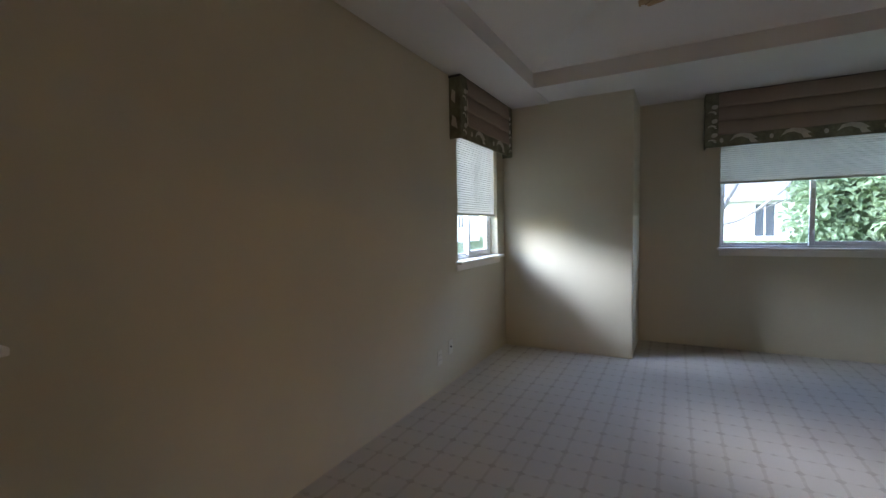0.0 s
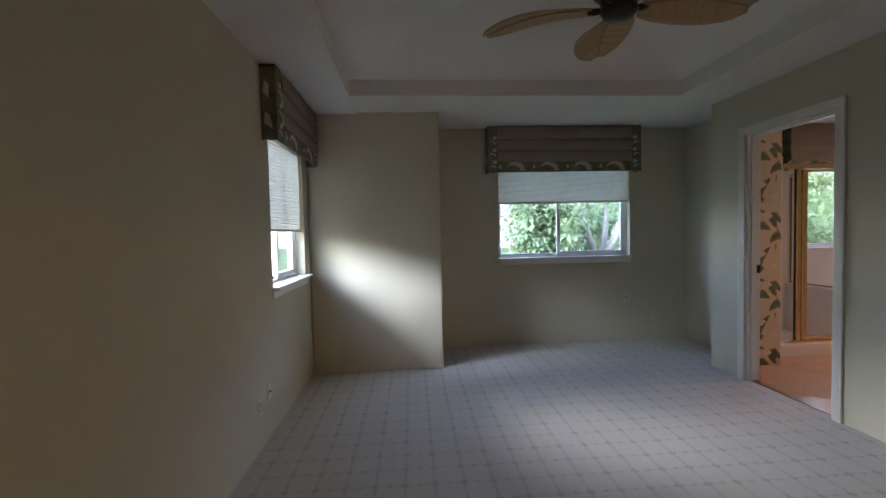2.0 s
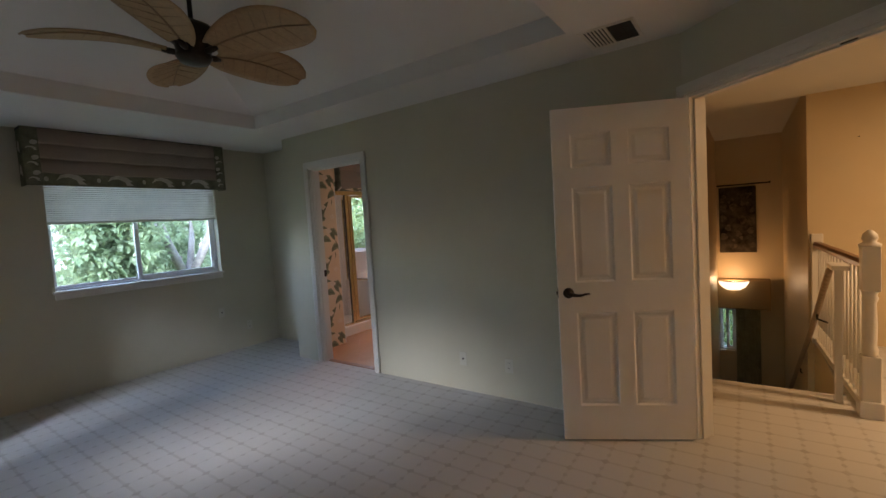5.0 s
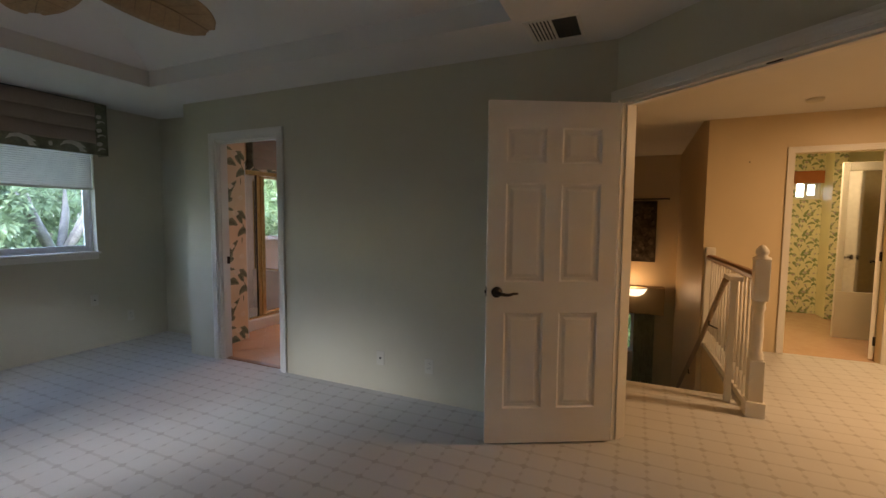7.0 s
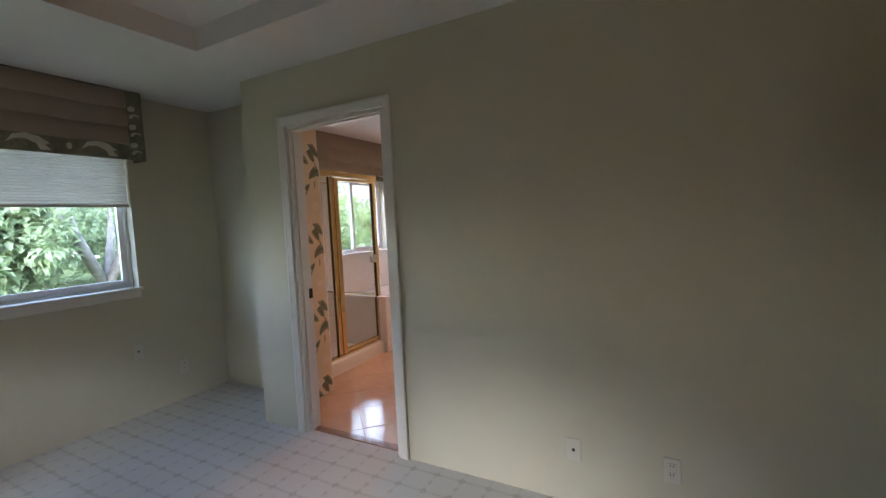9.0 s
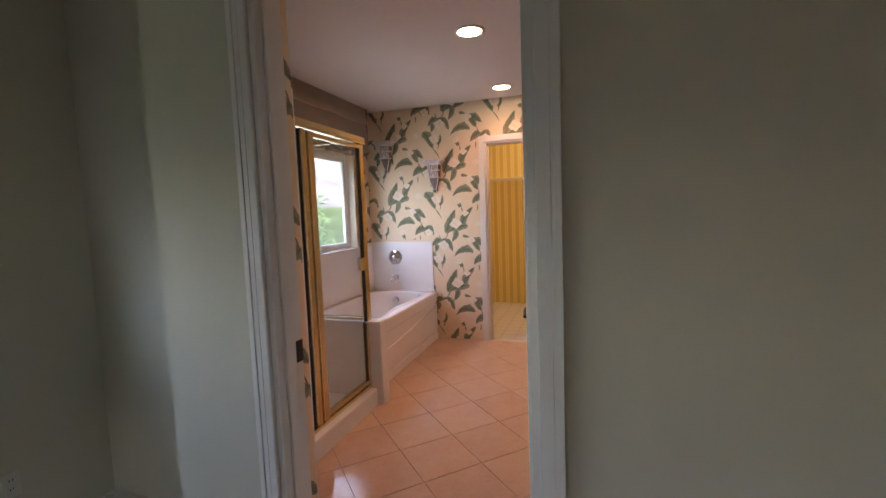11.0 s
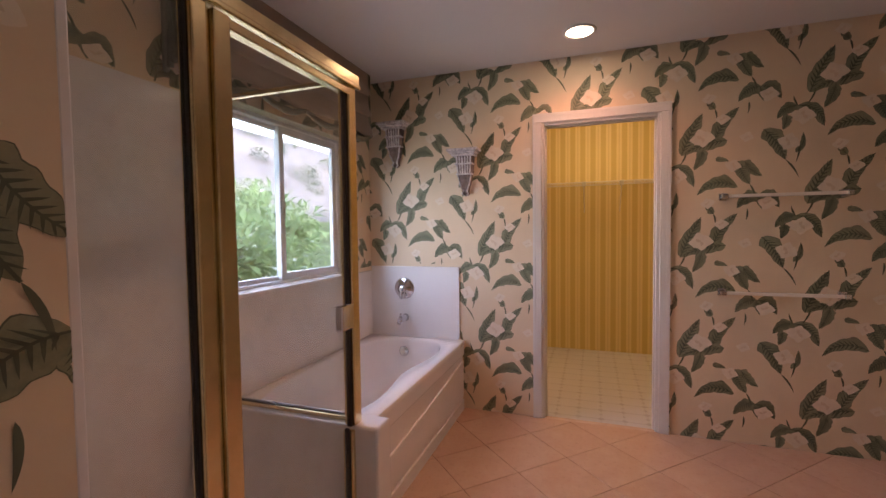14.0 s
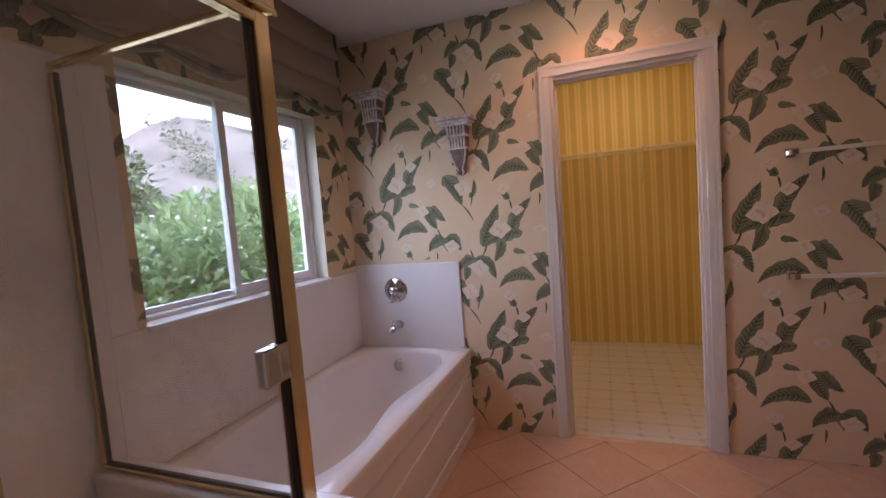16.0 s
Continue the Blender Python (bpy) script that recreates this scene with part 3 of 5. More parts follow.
def window_sill(name, m, w, proud=0.045, horn=0.03):
    bm = B()
    box(bm, -horn, -proud, -0.02, w + horn, 0.002, 0.004, 0.006, m)
    box(bm, 0.002, 0.0, -0.018, w - 0.002, 0.076, 0.003, 0.0, m)
    box(bm, -horn + 0.015, -0.016, -0.075, w + horn - 0.015, -0.001, -0.02, 0.004, m)
    return setting(name, bm, "trim", "white painted window sill with apron")


def cell_shade(m, w, top, bottom):
    """A pleated cellular shade: local z counted from the opening's lower corner."""
    ob = thing("cellular_shade", "white pleated cellular shade, lowered in the window", "window shade", "cellular shades", m)
    n = max(4, int((top - bottom) / 0.02))
    bm = B()
    rows = []
    for i in range(n * 2 + 1):
        z = bottom + 0.02 + (top - bottom - 0.02) * i / (2 * n)
        y = 0.030 + (0.007 if i % 2 else 0.0)
        rows.append([bm.verts.new((x, y, z)) for x in (0.004, w - 0.004)])
    for a, b in zip(rows, rows[1:]):
        bm.faces.new((a[0], a[1], b[1], b[0]))
    part("pleated_fabric", bm, "shade", ob)
    bm = B()
    box(bm, 0.002, 0.022, bottom, w - 0.002, 0.05, bottom + 0.02, 0.004)
    part("bottom_rail", bm, "plate", ob, "off-white bottom rail")
    bm = B()
    box(bm, 0.002, 0.01, top - 0.03, w - 0.002, 0.06, top, 0.004)
    part("head_rail", bm, "plate", ob)
    return ob


def blob(bm, cx, cz, r, y, stretch=1.0, turn=0.0, petals=0, seed=0, flip=1):
    rnd = random.Random(seed)
    pts = []
    for i in range(18):
        a = 2 * math.pi * i / 18
        q = r * (1 + (0.28 * math.cos(petals * a) if petals else 0) + rnd.uniform(-0.08, 0.08))
        u, v = q * stretch * math.cos(a), q * math.sin(a)
        pts.append((cx + u * math.cos(turn) - v * math.sin(turn), y, cz + u * math.sin(turn) + v * math.cos(turn)))
    bm.faces.new([bm.verts.new(p) for p in pts])


def wing(bm, x, z, s, y, mirror=1):
    """A swept petal, as the border print repeats it."""
    pts = ((-0.09, -0.015), (-0.06, 0.03), (-0.01, 0.042), (0.05, 0.03), (0.095, -0.005), (0.07, -0.01), (0.10, -0.04), (0.05, -0.042), (0.035, -0.01), (-0.01, 0.012), (-0.05, 0.008))
    bm.faces.new([bm.verts.new((x + mirror * s * u, y, z + s * v)) for u, v in pts])


def valance(label, m, w, depth, h, fabric="taupe"):
    """Local x along the wall, y outwards (so the front is at -depth), z up from the lower edge."""
    ob = thing("window_valance", label, "valance", "fabric valances", m)
    bm = B()
    box(bm, 0, -depth, h - 0.02, w, 0, h - 0.002)
    part("top_board", bm, "slot", ob)
    b = 0.115
    for k in range(3):
        z1 = h - (h - b) * k / 3
        z0 = h - (h - b) * (k + 1) / 3
        bm = B()
        prof = [(-depth + 0.012, z1), (-depth - 0.004, z1 - 0.01), (-depth - 0.012, (z0 + z1) / 2), (-depth - 0.018, z0 + 0.012), (-depth - 0.008, z0 - 0.012), (-depth + 0.012, z0 - 0.008)]
        rows = []
        for i in range(13):
            x = b * 0.95 + (w - 1.9 * b) * i / 12
            sag = 0.004 * math.sin(i * 1.7 + k)
            rows.append([bm.verts.new((x, y, z + sag)) for y, z in prof])
        for a, c in zip(rows, rows[1:]):
            for i in range(len(prof) - 1):
                bm.faces.new((a[i], a[i + 1], c[i + 1], c[i]))
        part("fold", bm, fabric, ob, smooth=True)
    bm = B()
    box(bm, 0, -depth - 0.006, 0, b, -depth + 0.006, h - 0.002, 0.004)
    box(bm, w - b, -depth - 0.006, 0, w, -depth + 0.006, h - 0.002, 0.004)
    box(bm, b, -depth - 0.010, 0, w - b, -depth + 0.004, b, 0.004)
    part("border_band", bm, "border", ob, "dark olive border with a flower print")
    for x in (0.0, w - 0.012):
        bm = B()
        box(bm, x, -depth + 0.006, 0, x + 0.012, -0.002, h - 0.02, 0.003)
        part("side_return", bm, "border", ob)
    bm = B()
    y = -depth - 0.0125
    n = max(2, int(w / 0.42))
    for k in range(n):
        x = b + (w - 2 * b) * (k + 0.5) / n
        wing(bm, x, b * 0.55, 1.15, y)
        blob(bm, x - 0.17, b * 0.5, 0.022, y, 0.7, seed=k)
    for x, s in ((b * 0.5, 1), (w - b * 0.5, -1)):
        for k in range(3):
            wing(bm, x, b * (0.5 + 1.15 * k), 0.42, -depth - 0.0085, s)
            blob(bm, x + 0.02 * s, b * (0.95 + 1.15 * k), 0.02, -depth - 0.0085, 1.3, 0.4, seed=k)
    part("flower_print", bm, "petal", ob, "ivory flower print")["kind"] = "stuff"
    bm = B()
    for x in (-0.0015, w + 0.0015):
        for k in range(2):
            pts = [(x, -depth * 0.75 + 0.02 * k, h * (0.15 + 0.4 * k)), (x, -depth * 0.2, h * (0.22 + 0.4 * k)), (x, -depth * 0.3, h * (0.38 + 0.4 * k)), (x, -depth * 0.6, h * (0.33 + 0.4 * k))]
            bm.faces.new([bm.verts.new(p) for p in pts])
    part("side_print", bm, "petal", ob)["kind"] = "stuff"
    return ob


m = rot_z(WIN_F[0], YW, WIN_F[2], 0)
slider_window("window_1", m, WIN_F[1] - WIN_F[0], 1.1)
window_sill("trim_sill_1", m, WIN_F[1] - WIN_F[0], 0.03, 0.02)
cell_shade(m, WIN_F[1] - WIN_F[0], 1.1, 0.625)
valance("taupe roman valance with olive flower border over the window", rot_z(1.815, YW, 1.965, 0), 1.75, 0.16, 0.508)
for k, (y0, y1, z0, z1) in enumerate(WIN_L):
    m = rot_z(0, y0, z0, 90)
    slider_window("window_%d" % (k + 2), m, y1 - y0, z1 - z0)
    window_sill("trim_sill_%d" % (k + 2), m, y1 - y0, 0.06, 0.05)
    # The second window's unseen shade is nearly shut to hold back its light.
    cell_shade(m, y1 - y0, z1 - z0, 0.385 if k == 0 else 0.05)
    valance("taupe roman valance with olive flower border beside the corner" if k == 0 else "taupe roman valance with olive flower border on a side wall", rot_z(0, y0 - 0.12, 1.945, 90), 1.19 if k == 0 else 1.22, 0.10, 0.493)
m = rot_z(WIN_T[0], YW, WIN_T[2], 0)
slider_window("window_4", m, WIN_T[1] - WIN_T[0], WIN_T[3] - WIN_T[2])
bm = B()
box(bm, -0.006, -0.03, -0.02, 1.145, 0.076, 0.004, 0.006, m)
setting("trim_sill_4", bm, "marble", "white marble sill over the tub")

# bathroom valance with gathered ends
VB = thing("window_valance", "red-brown woven valance with gathered swags over the tub", "valance", "fabric valances", rot_z(5.40, YW, 1.99, 0))
bm = B()
box(bm, 0, -0.12, 0.45, 1.54, 0, 0.508)
part("top_board", bm, "taupe", VB)
for k in range(3):
    bm = B()
    rows = []
    for i in range(40):
        x = 1.54 * i / 39
        sag = 0.035 * abs(math.sin(x * 4.1)) if k == 2 else 0.006 * math.sin(9 * x + k)
        z1, z0 = 0.508 - 0.152 * k, 0.508 - 0.152 * (k + 1) - 0.02
        dy = 0.006 * math.sin(21 * x + 2 * k)
        rows.append([bm.verts.new(p) for p in ((x, -0.118, z1), (x, -0.128 + dy, (z0 + z1) / 2), (x, -0.142 + dy, z0 + 0.015 + sag), (x, -0.125, z0 + sag))])
    for a, c in zip(rows, rows[1:]):
        for i in range(3):
            bm.faces.new((a[i], a[i + 1], c[i + 1], c[i]))
    part("fold", bm, "taupe", VB, smooth=True)
for x in (0.0, 1.54):
    bm = B()
    for j in range(5):
        y = -0.02 - 0.025 * j
        tube(bm, [(x, y, 0.50), (x + 0.008 * math.sin(j), y - 0.004, 0.2), (x, y, 0.02 + 0.015 * j)], 0.013, 6)
    part("gathered_end", bm, "border", VB, smooth=True)
bm = B()
for k in range(4):
    pts = []
    for i in range(9):
        t = i / 8
        pts.append((0.38 * (k + t) + 0.01, -0.132 - 0.012 * math.sin(math.pi * t), 0.045 - 0.045 * math.sin(math.pi * t)))
    tube(bm, pts, [0.010 + 0.010 * math.sin(math.pi * i / 8) for i in range(9)], 7)
part("swag", bm, "border", VB, "dark printed swag border", smooth=True)


# ---- doors ----
def lever(parent, x, y, z, s, towards=-1, label="dark bronze lever"):
    """s: which face (+1 or -1 along y); the lever points along towards."""
    bm = B()
    lathe(bm, [(0.033, 0), (0.033, 0.006), (0.026, 0.012), (0.012, 0.016), (0.011, 0.045)], Matrix.Translation((x, y, z)) @ pose(0, 0, 0, -90 * s, 0, 0), 20)
    rose = part("rose", bm, "bronze", parent, "round dark bronze rose", smooth=True)
    bm = B()
    yy = y + s * 0.045
    tube(bm, [(x + 0.006, yy, z), (x - towards * -0.03, yy, z - 0.008), (x + towards * 0.06, yy, z - 0.012), (x + towards * 0.09, yy, z - 0.004), (x + towards * 0.118, yy, z - 0.002)], [0.012, 0.011, 0.009, 0.0075, 0.006], 10)
    part("lever", bm, "bronze", rose, label, smooth=True)


def panel_door(name, label, m, w, h=2.035, t=0.036):
    """Local x from the hinge, y = 0 on the visible face, thickness towards -y."""
    ob = thing(name, label, "door", m=m)
    st, mu = 0.105, 0.095
    c = w / 2
    cols = ((st, c - mu / 2), (c + mu / 2, w - st))
    rows = ((0.215, 0.80), (0.985, 1.565), (1.68, 1.885))
    bm = B()
    box(bm, 0, -t, 0, st, 0, h)
    box(bm, w - st, -t, 0, w, 0, h)
    zs = [0] + [v for r in rows for v in r] + [h]
    for z0, z1 in zip(zs[::2], zs[1::2]):
        box(bm, st, -t, z0, w - st, 0, z1)
    for z0, z1 in rows:
        box(bm, c - mu / 2, -t, z0, c + mu / 2, 0, z1)
    bmesh.ops.remove_doubles(bm, verts=bm.verts, dist=1e-5)
    part("stiles_and_rails", bm, "door", ob)
    for x0, x1 in cols:
        for z0, z1 in rows:
            bm = B()
            e, d = 0.02, 0.011
            for sgn, yf in ((1, 0.0), (-1, -t)):
                yr, yp = yf - sgn * d, yf - sgn * 0.004
                loops = []
                for inset, y in ((0, yf), (e * 0.55, yr), (e * 1.4, yr), (e * 2.3, yp)):
                    loops.append([bm.verts.new(p) for p in ((x0 + inset, y, z0 + inset), (x1 - inset, y, z0 + inset), (x1 - inset, y, z1 - inset), (x0 + inset, y, z1 - inset))])
                for a, b in zip(loops, loops[1:]):
                    for i in range(4):
                        bm.faces.new((a[i], a[(i + 1) % 4], b[(i + 1) % 4], b[i]))
                bm.faces.new(loops[-1])
            bmesh.ops.recalc_face_normals(bm, faces=bm.faces)
            part("panel", bm, "door", ob)
    lever(ob, w - 0.06, 0.0, 0.925, 1)
    lever(ob, w - 0.06, -t, 0.925, -1)
    bm = B()
    box(bm, w - 0.0005, -t + 0.005, 0.895, w + 0.0015, -0.005, 0.955, 0.0005)
    box(bm, w, -t + 0.012, 0.915, w + 0.010, -0.012, 0.935, 0.003)
    part("latch_plate", bm, "bronze", ob)
    for z in (0.18, 1.02, 1.82):
        bm = B()
        lathe(bm, [(0.005, z - 0.045), (0.005, z + 0.045)], Matrix.Translation((-0.003, -t - 0.003, 0)), 10)
        box(bm, -0.002, -t + 0.002, z - 0.045, 0.0, -t + 0.012, z + 0.045)
        part("hinge", bm, "bronze", ob)
    return ob


panel_door("door_1", "white six-panel door standing open beside the hall doorway", pose(3.692, 0.628, 0.014, 0, 0, 117.6), 0.775)
panel_door("door_2", "white six-panel bathroom door swung open into the bathroom", pose(3.902, 3.385, 0.012, 0, 0, 4.7), 0.762)
bm = B()
box(bm, 3.845, 4.1035, 0.915, 3.878, 4.1055, 0.985, 0.001)
box(bm, 3.852, 4.1030, 0.935, 3.866, 4.1038, 0.962, 0.0)
solid("strike_plate", bm, "bronze", "dark bronze strike plate in the bathroom door jamb", "strike plate")
bm = B()
box(bm, 0.80, 0.02, 2.050, 0.86, 0.045, 2.056, 0.001, DIAG)
solid("ball_catch", bm, "bronze", "dark metal catch under the head of the doorway", "door catch")


# ---- outlets, vent and fan ----
def wall_plate(label, m, kind):
    """Local x along the wall, y out of it, centre at the origin."""
    ob = thing("outlet" if kind == "duplex" else "cable_jack", label, "outlet", "wall plates", m)
    bm = B()
    box(bm, -0.035, 0, -0.057, 0.035, 0.006, 0.057, 0.003)
    part("cover_plate", bm, "plate", ob)
    if kind == "duplex":
        for z in (-0.02, 0.02):
            bm = B()
            box(bm, -0.016, 0.006, z - 0.014, 0.016, 0.008, z + 0.014, 0.002)
            face = part("receptacle", bm, "plate", ob)
            bm = B()
            for x in (-0.006, 0.006):
                box(bm, x - 0.0015, 0.008, z - 0.002, x + 0.0015, 0.0086, z + 0.008)
            part("slots", bm, "slot", face)
    else:
        bm = B()
        lathe(bm, [(0.008, 0.006), (0.008, 0.009), (0.004, 0.010), (0.004, 0.016)], pose(0, 0, 0, -90, 0, 0), 12)
        part("connector", bm, "slot", ob)
    return ob


wall_plate("ivory duplex outlet low on the cream side wall", rot_z(0, 3.375, 0.262, -90), "duplex")
wall_plate("ivory cable jack low on the cream side wall", rot_z(0, 3.555, 0.30, -90), "jack")
wall_plate("ivory cable jack low on the doorway wall", rot_z(XB, 2.32, 0.272, 90), "jack")
wall_plate("ivory duplex outlet low on the doorway wall", rot_z(XB, 1.897, 0.268, 90), "duplex")
wall_plate("ivory duplex outlet below the window", rot_z(3.80, YW, 0.278, 180), "duplex")
wall_plate("small ivory jack below the window", rot_z(3.46, YW, 0.50, 180), "jack")

VENT = thing("ceiling_vent", "white square ceiling air register with dark slots near the doorway", "air vent", m=pose(3.475, 0.985, H, 0, 0, -90))
bm = B()
for a in ((-0.15, -0.15, -0.008, 0.15, -0.132, 0), (-0.15, 0.132, -0.008, 0.15, 0.15, 0), (-0.15, -0.132, -0.008, -0.132, 0.132, 0), (0.132, -0.132, -0.008, 0.15, 0.132, 0), (-0.012, -0.132, -0.008, 0.004, 0.132, 0)):
    box(bm, *a, 0.002)
part("frame", bm, "trim", VENT)
# Black sheet painted in for the shaded duct behind the slats.
bm = B()
box(bm, -0.14, -0.14, -0.003, 0.14, 0.14, -0.001)
part("dark_opening", bm, "slot", VENT)
for k in range(6):
    bm = B()
    x = -0.130 + 0.020 * k
    box(bm, x, -0.132, -0.0075, x + 0.010, 0.132, -0.004)
    part("slat", bm, "trim", VENT)
# Slats of this half are coloured as dark as the sheet behind.
for k in range(4):
    bm = B()
    x = 0.018 + 0.028 * k
    box(bm, x, -0.132, -0.0065, x + 0.003, 0.132, -0.004)
    part("slat", bm, "slot", VENT)

FAN = thing("ceiling_fan", "bronze ceiling fan with five woven palm-leaf blades", "ceiling fan", m=pose(2.015, 2.80, 2.425))
bm = B()
lathe(bm, [(0.012, 0.10), (0.012, 0.53)], segs=12)
part("downrod", bm, "bronze", FAN, smooth=True)
bm = B()
lathe(bm, [(0.065, 0.60), (0.062, 0.535), (0.03, 0.50), (0.02, 0.495)], segs=20)
part("canopy", bm, "bronze", FAN, smooth=True)
bm = B()
lathe(bm, [(0.02, 0.17), (0.035, 0.15), (0.10, 0.13), (0.125, 0.10), (0.125, 0.06), (0.09, 0.025), (0.085, -0.02), (0.09, -0.032), (0.07, -0.06), (0.02, -0.068)], segs=28)
part("motor_housing", bm, "bronze", FAN, "dark bronze motor housing", smooth=True)


def palm_blade(angle):
    r = pose(0, 0, 0, 0, 0, angle) @ pose(0.075, 0, 0.012, -14, -3, 0)
    L, W, n = 0.59, 0.185, 16
    bm = B()
    top, low = [], []
    for i in range(n + 1):
        t = i / n
        w = W * (math.sin(math.pi * min(1, t * 0.93 + 0.06)) ** 0.45) * (0.74 + 0.34 * t)
        x = 0.05 + L * t
        droop = 0.03 * math.sin(math.pi * t) - 0.02 * t * t
        rowt = []
        for j in range(-4, 5):
            s = j / 4
            z = droop - 0.022 * s * s * (1 - 0.5 * t) + 0.0022 * math.cos(j * math.pi)
            rowt.append((x + 0.012 * abs(s) * (t - 0.5), w * s, z))
        top.append([bm.verts.new(r @ Vector(p)) for p in rowt])
        low.append([bm.verts.new(r @ (Vector(p) - Vector((0, 0, 0.006)))) for p in rowt])
    for rows, rev in ((top, False), (low, True)):
        for a, b in zip(rows, rows[1:]):
            for j in range(8):
                f = (a[j], b[j], b[j + 1], a[j + 1])
                bm.faces.new(tuple(reversed(f)) if rev else f)
    for i in range(n):
        for j in (0, 8):
            bm.faces.new((top[i][j], top[i + 1][j], low[i + 1][j], low[i][j]))
    for i in (0, n):
        for j in range(8):
            bm.faces.new((top[i][j], top[i][j + 1], low[i][j + 1], low[i][j]))
    bmesh.ops.recalc_face_normals(bm, faces=bm.faces)
    blade = part("blade", bm, "palm", FAN, "tan woven palm-leaf blade", smooth=True)
    bm = B()
    pts = []
    for i in range(9):
        t = i / 8
        pts.append(r @ Vector((0.05 + L * t, 0, 0.03 * math.sin(math.pi * t) - 0.02 * t * t - 0.008)))
    tube(bm, pts, [0.006 - 0.0035 * i / 8 for i in range(9)], 6)
    for s in (-1, 1):
        for j in range(1, 7):
            t = 0.05 + 0.13 * j
            w = W * (math.sin(math.pi * min(1, t * 0.93 + 0.06)) ** 0.45) * (0.74 + 0.34 * t)
            z = lambda q: 0.03 * math.sin(math.pi * q) - 0.02 * q * q
            a = r @ Vector((0.05 + L * max(0, t - 0.12), 0, z(max(0, t - 0.12)) - 0.007))
            b = r @ Vector((0.05 + L * t, s * w * 0.85, z(t) - 0.022))
            tube(bm, [a, (a + b) / 2, b], [0.0022, 0.0018, 0.001], 4)
    part("ribs", bm, "palm_rib", blade)
    bm = B()
    tube(bm, [pose(0, 0, 0, 0, 0, angle) @ Vector(p) for p in ((0.05, 0, 0.0), (0.08, 0, -0.010), (0.115, 0, -0.006), (0.15, 0, -0.004))], [0.018, 0.015, 0.018, 0.010], 8)
    part("blade_iron", bm, "bronze", blade, smooth=True)


for k in range(5):
    palm_blade(147 + 72 * k)


# ---- bathroom: tub, shower, panels ----
def marble_panel(name, bm, label="white cultured marble wall panel"):
    return setting(name, bm, "marble", label)


bm = B()
box(bm, 5.56, YW - 0.012, 0.5, XC, YW, 1.026, 0.003)
box(bm, 4.405, YW - 0.012, 0.0, 5.56, YW, 1.95, 0.003)
box(bm, 5.561, YW - 0.012, 1.027, 5.65, YW, 1.95, 0.003)
marble_panel("wall_panel_back", bm)
bm = B()
box(bm, XC - 0.014, 4.835, 0.5, XC, YW - 0.012, 1.066, 0.004)
marble_panel("wall_panel_tap_end", bm)
bm = B()
box(bm, 4.39, YT + 0.002, 0.0, 4.405, YW - 0.012, 1.95, 0.003)
marble_panel("wall_panel_shower_side", bm)
bm = B()
box(bm, XA + 0.1, YT + 0.035, 0.0, 4.39, YW, HB)
setting("wall_shower_end", bm, "paper")
bm = B()
box(bm, 4.405, 4.78, -0.011, 5.45, YW - 0.012, 0.05, 0.01)
setting("floor_shower_pan", bm, "marble", "white shower pan")
bm = B()
box(bm, 4.405, 4.685, -0.011, 5.449, 4.79, 0.125, 0.012)
setting("trim_shower_curb", bm, "marble", "white shower curb")
bm = B()
box(bm, 5.45, 4.64, -0.011, 5.56, YW - 0.012, 0.612, 0.010)
setting("wall_pony", bm, "marble", "low white wall between shower and tub")

TUB = thing("bathtub", "white cultured marble bathtub with a curved rim and stepped apron", "bathtub", m=pose(0, 0, 0))
TX0, TX1, TY0, TY1, TZ = 5.562, XC - 0.016, 4.795, YW - 0.014, 0.52
bm = B()
N = 72
cx, cy, ha, hb = (TX0 + TX1) / 2, (TY0 + TY1) / 2, (TX1 - TX0) / 2, (TY1 - TY0) / 2


def rim_point(a, k, z):
    c, s = math.cos(a), math.sin(a)
    r = 1.0 / ((abs(c) ** 3.2 + abs(s) ** 3.2) ** (1 / 3.2))
    u, v = r * c, r * s
    x = cx + (ha - 0.055) * u * k
    front = 0.055 + 0.075 * math.exp(-((u + 0.05) / 0.42) ** 2)
    v = v * (hb - 0.06) if v > 0 else v * (hb - front)
    return Vector((x, cy + v * k, z))


angles = [2 * math.pi * i / N for i in range(N)]
outer = []
for a in angles:
    c, s = math.cos(a), math.sin(a)
    q = 1 / max(abs(c), abs(s))
    outer.append(Vector((cx + ha * c * q, cy + hb * s * q, TZ)))
loops = [[p - Vector((0, 0, 0.03)) for p in outer], [p - Vector((0, 0, 0.004)) for p in outer], [Vector((cx + (p.x - cx) * 0.994, cy + (p.y - cy) * 0.99, TZ)) for p in outer]]
for k, z in ((1.0, TZ), (0.992, TZ - 0.004), (0.98, TZ - 0.02), (0.955, TZ - 0.12), (0.92, TZ - 0.25), (0.87, TZ - 0.34), (0.78, TZ - 0.375), (0.4, TZ - 0.38)):
    loops.append([rim_point(a, k, z) for a in angles])
vl = [[bm.verts.new(p) for p in lp] for lp in loops]
for a, b in zip(vl, vl[1:]):
    for i in range(N):
        bm.faces.new((a[i], a[(i + 1) % N], b[(i + 1) % N], b[i]))
bm.faces.new(list(reversed(vl[-1])))
bmesh.ops.recalc_face_normals(bm, faces=bm.faces)
part("basin", bm, "marble", TUB, smooth=True)
bm = B()
box(bm, TX0, TY0 + 0.018, -0.011, TX1, TY0 + 0.05, TZ - 0.02)
box(bm, TX0, TY0 + 0.004, TZ - 0.11, TX1, TY0 + 0.03, TZ - 0.025, 0.006)
box(bm, TX0, TY0 + 0.006, -0.011, TX1, TY0 + 0.03, 0.075, 0.006)
part("apron", bm, "marble", TUB)
bm = B()
pts = []
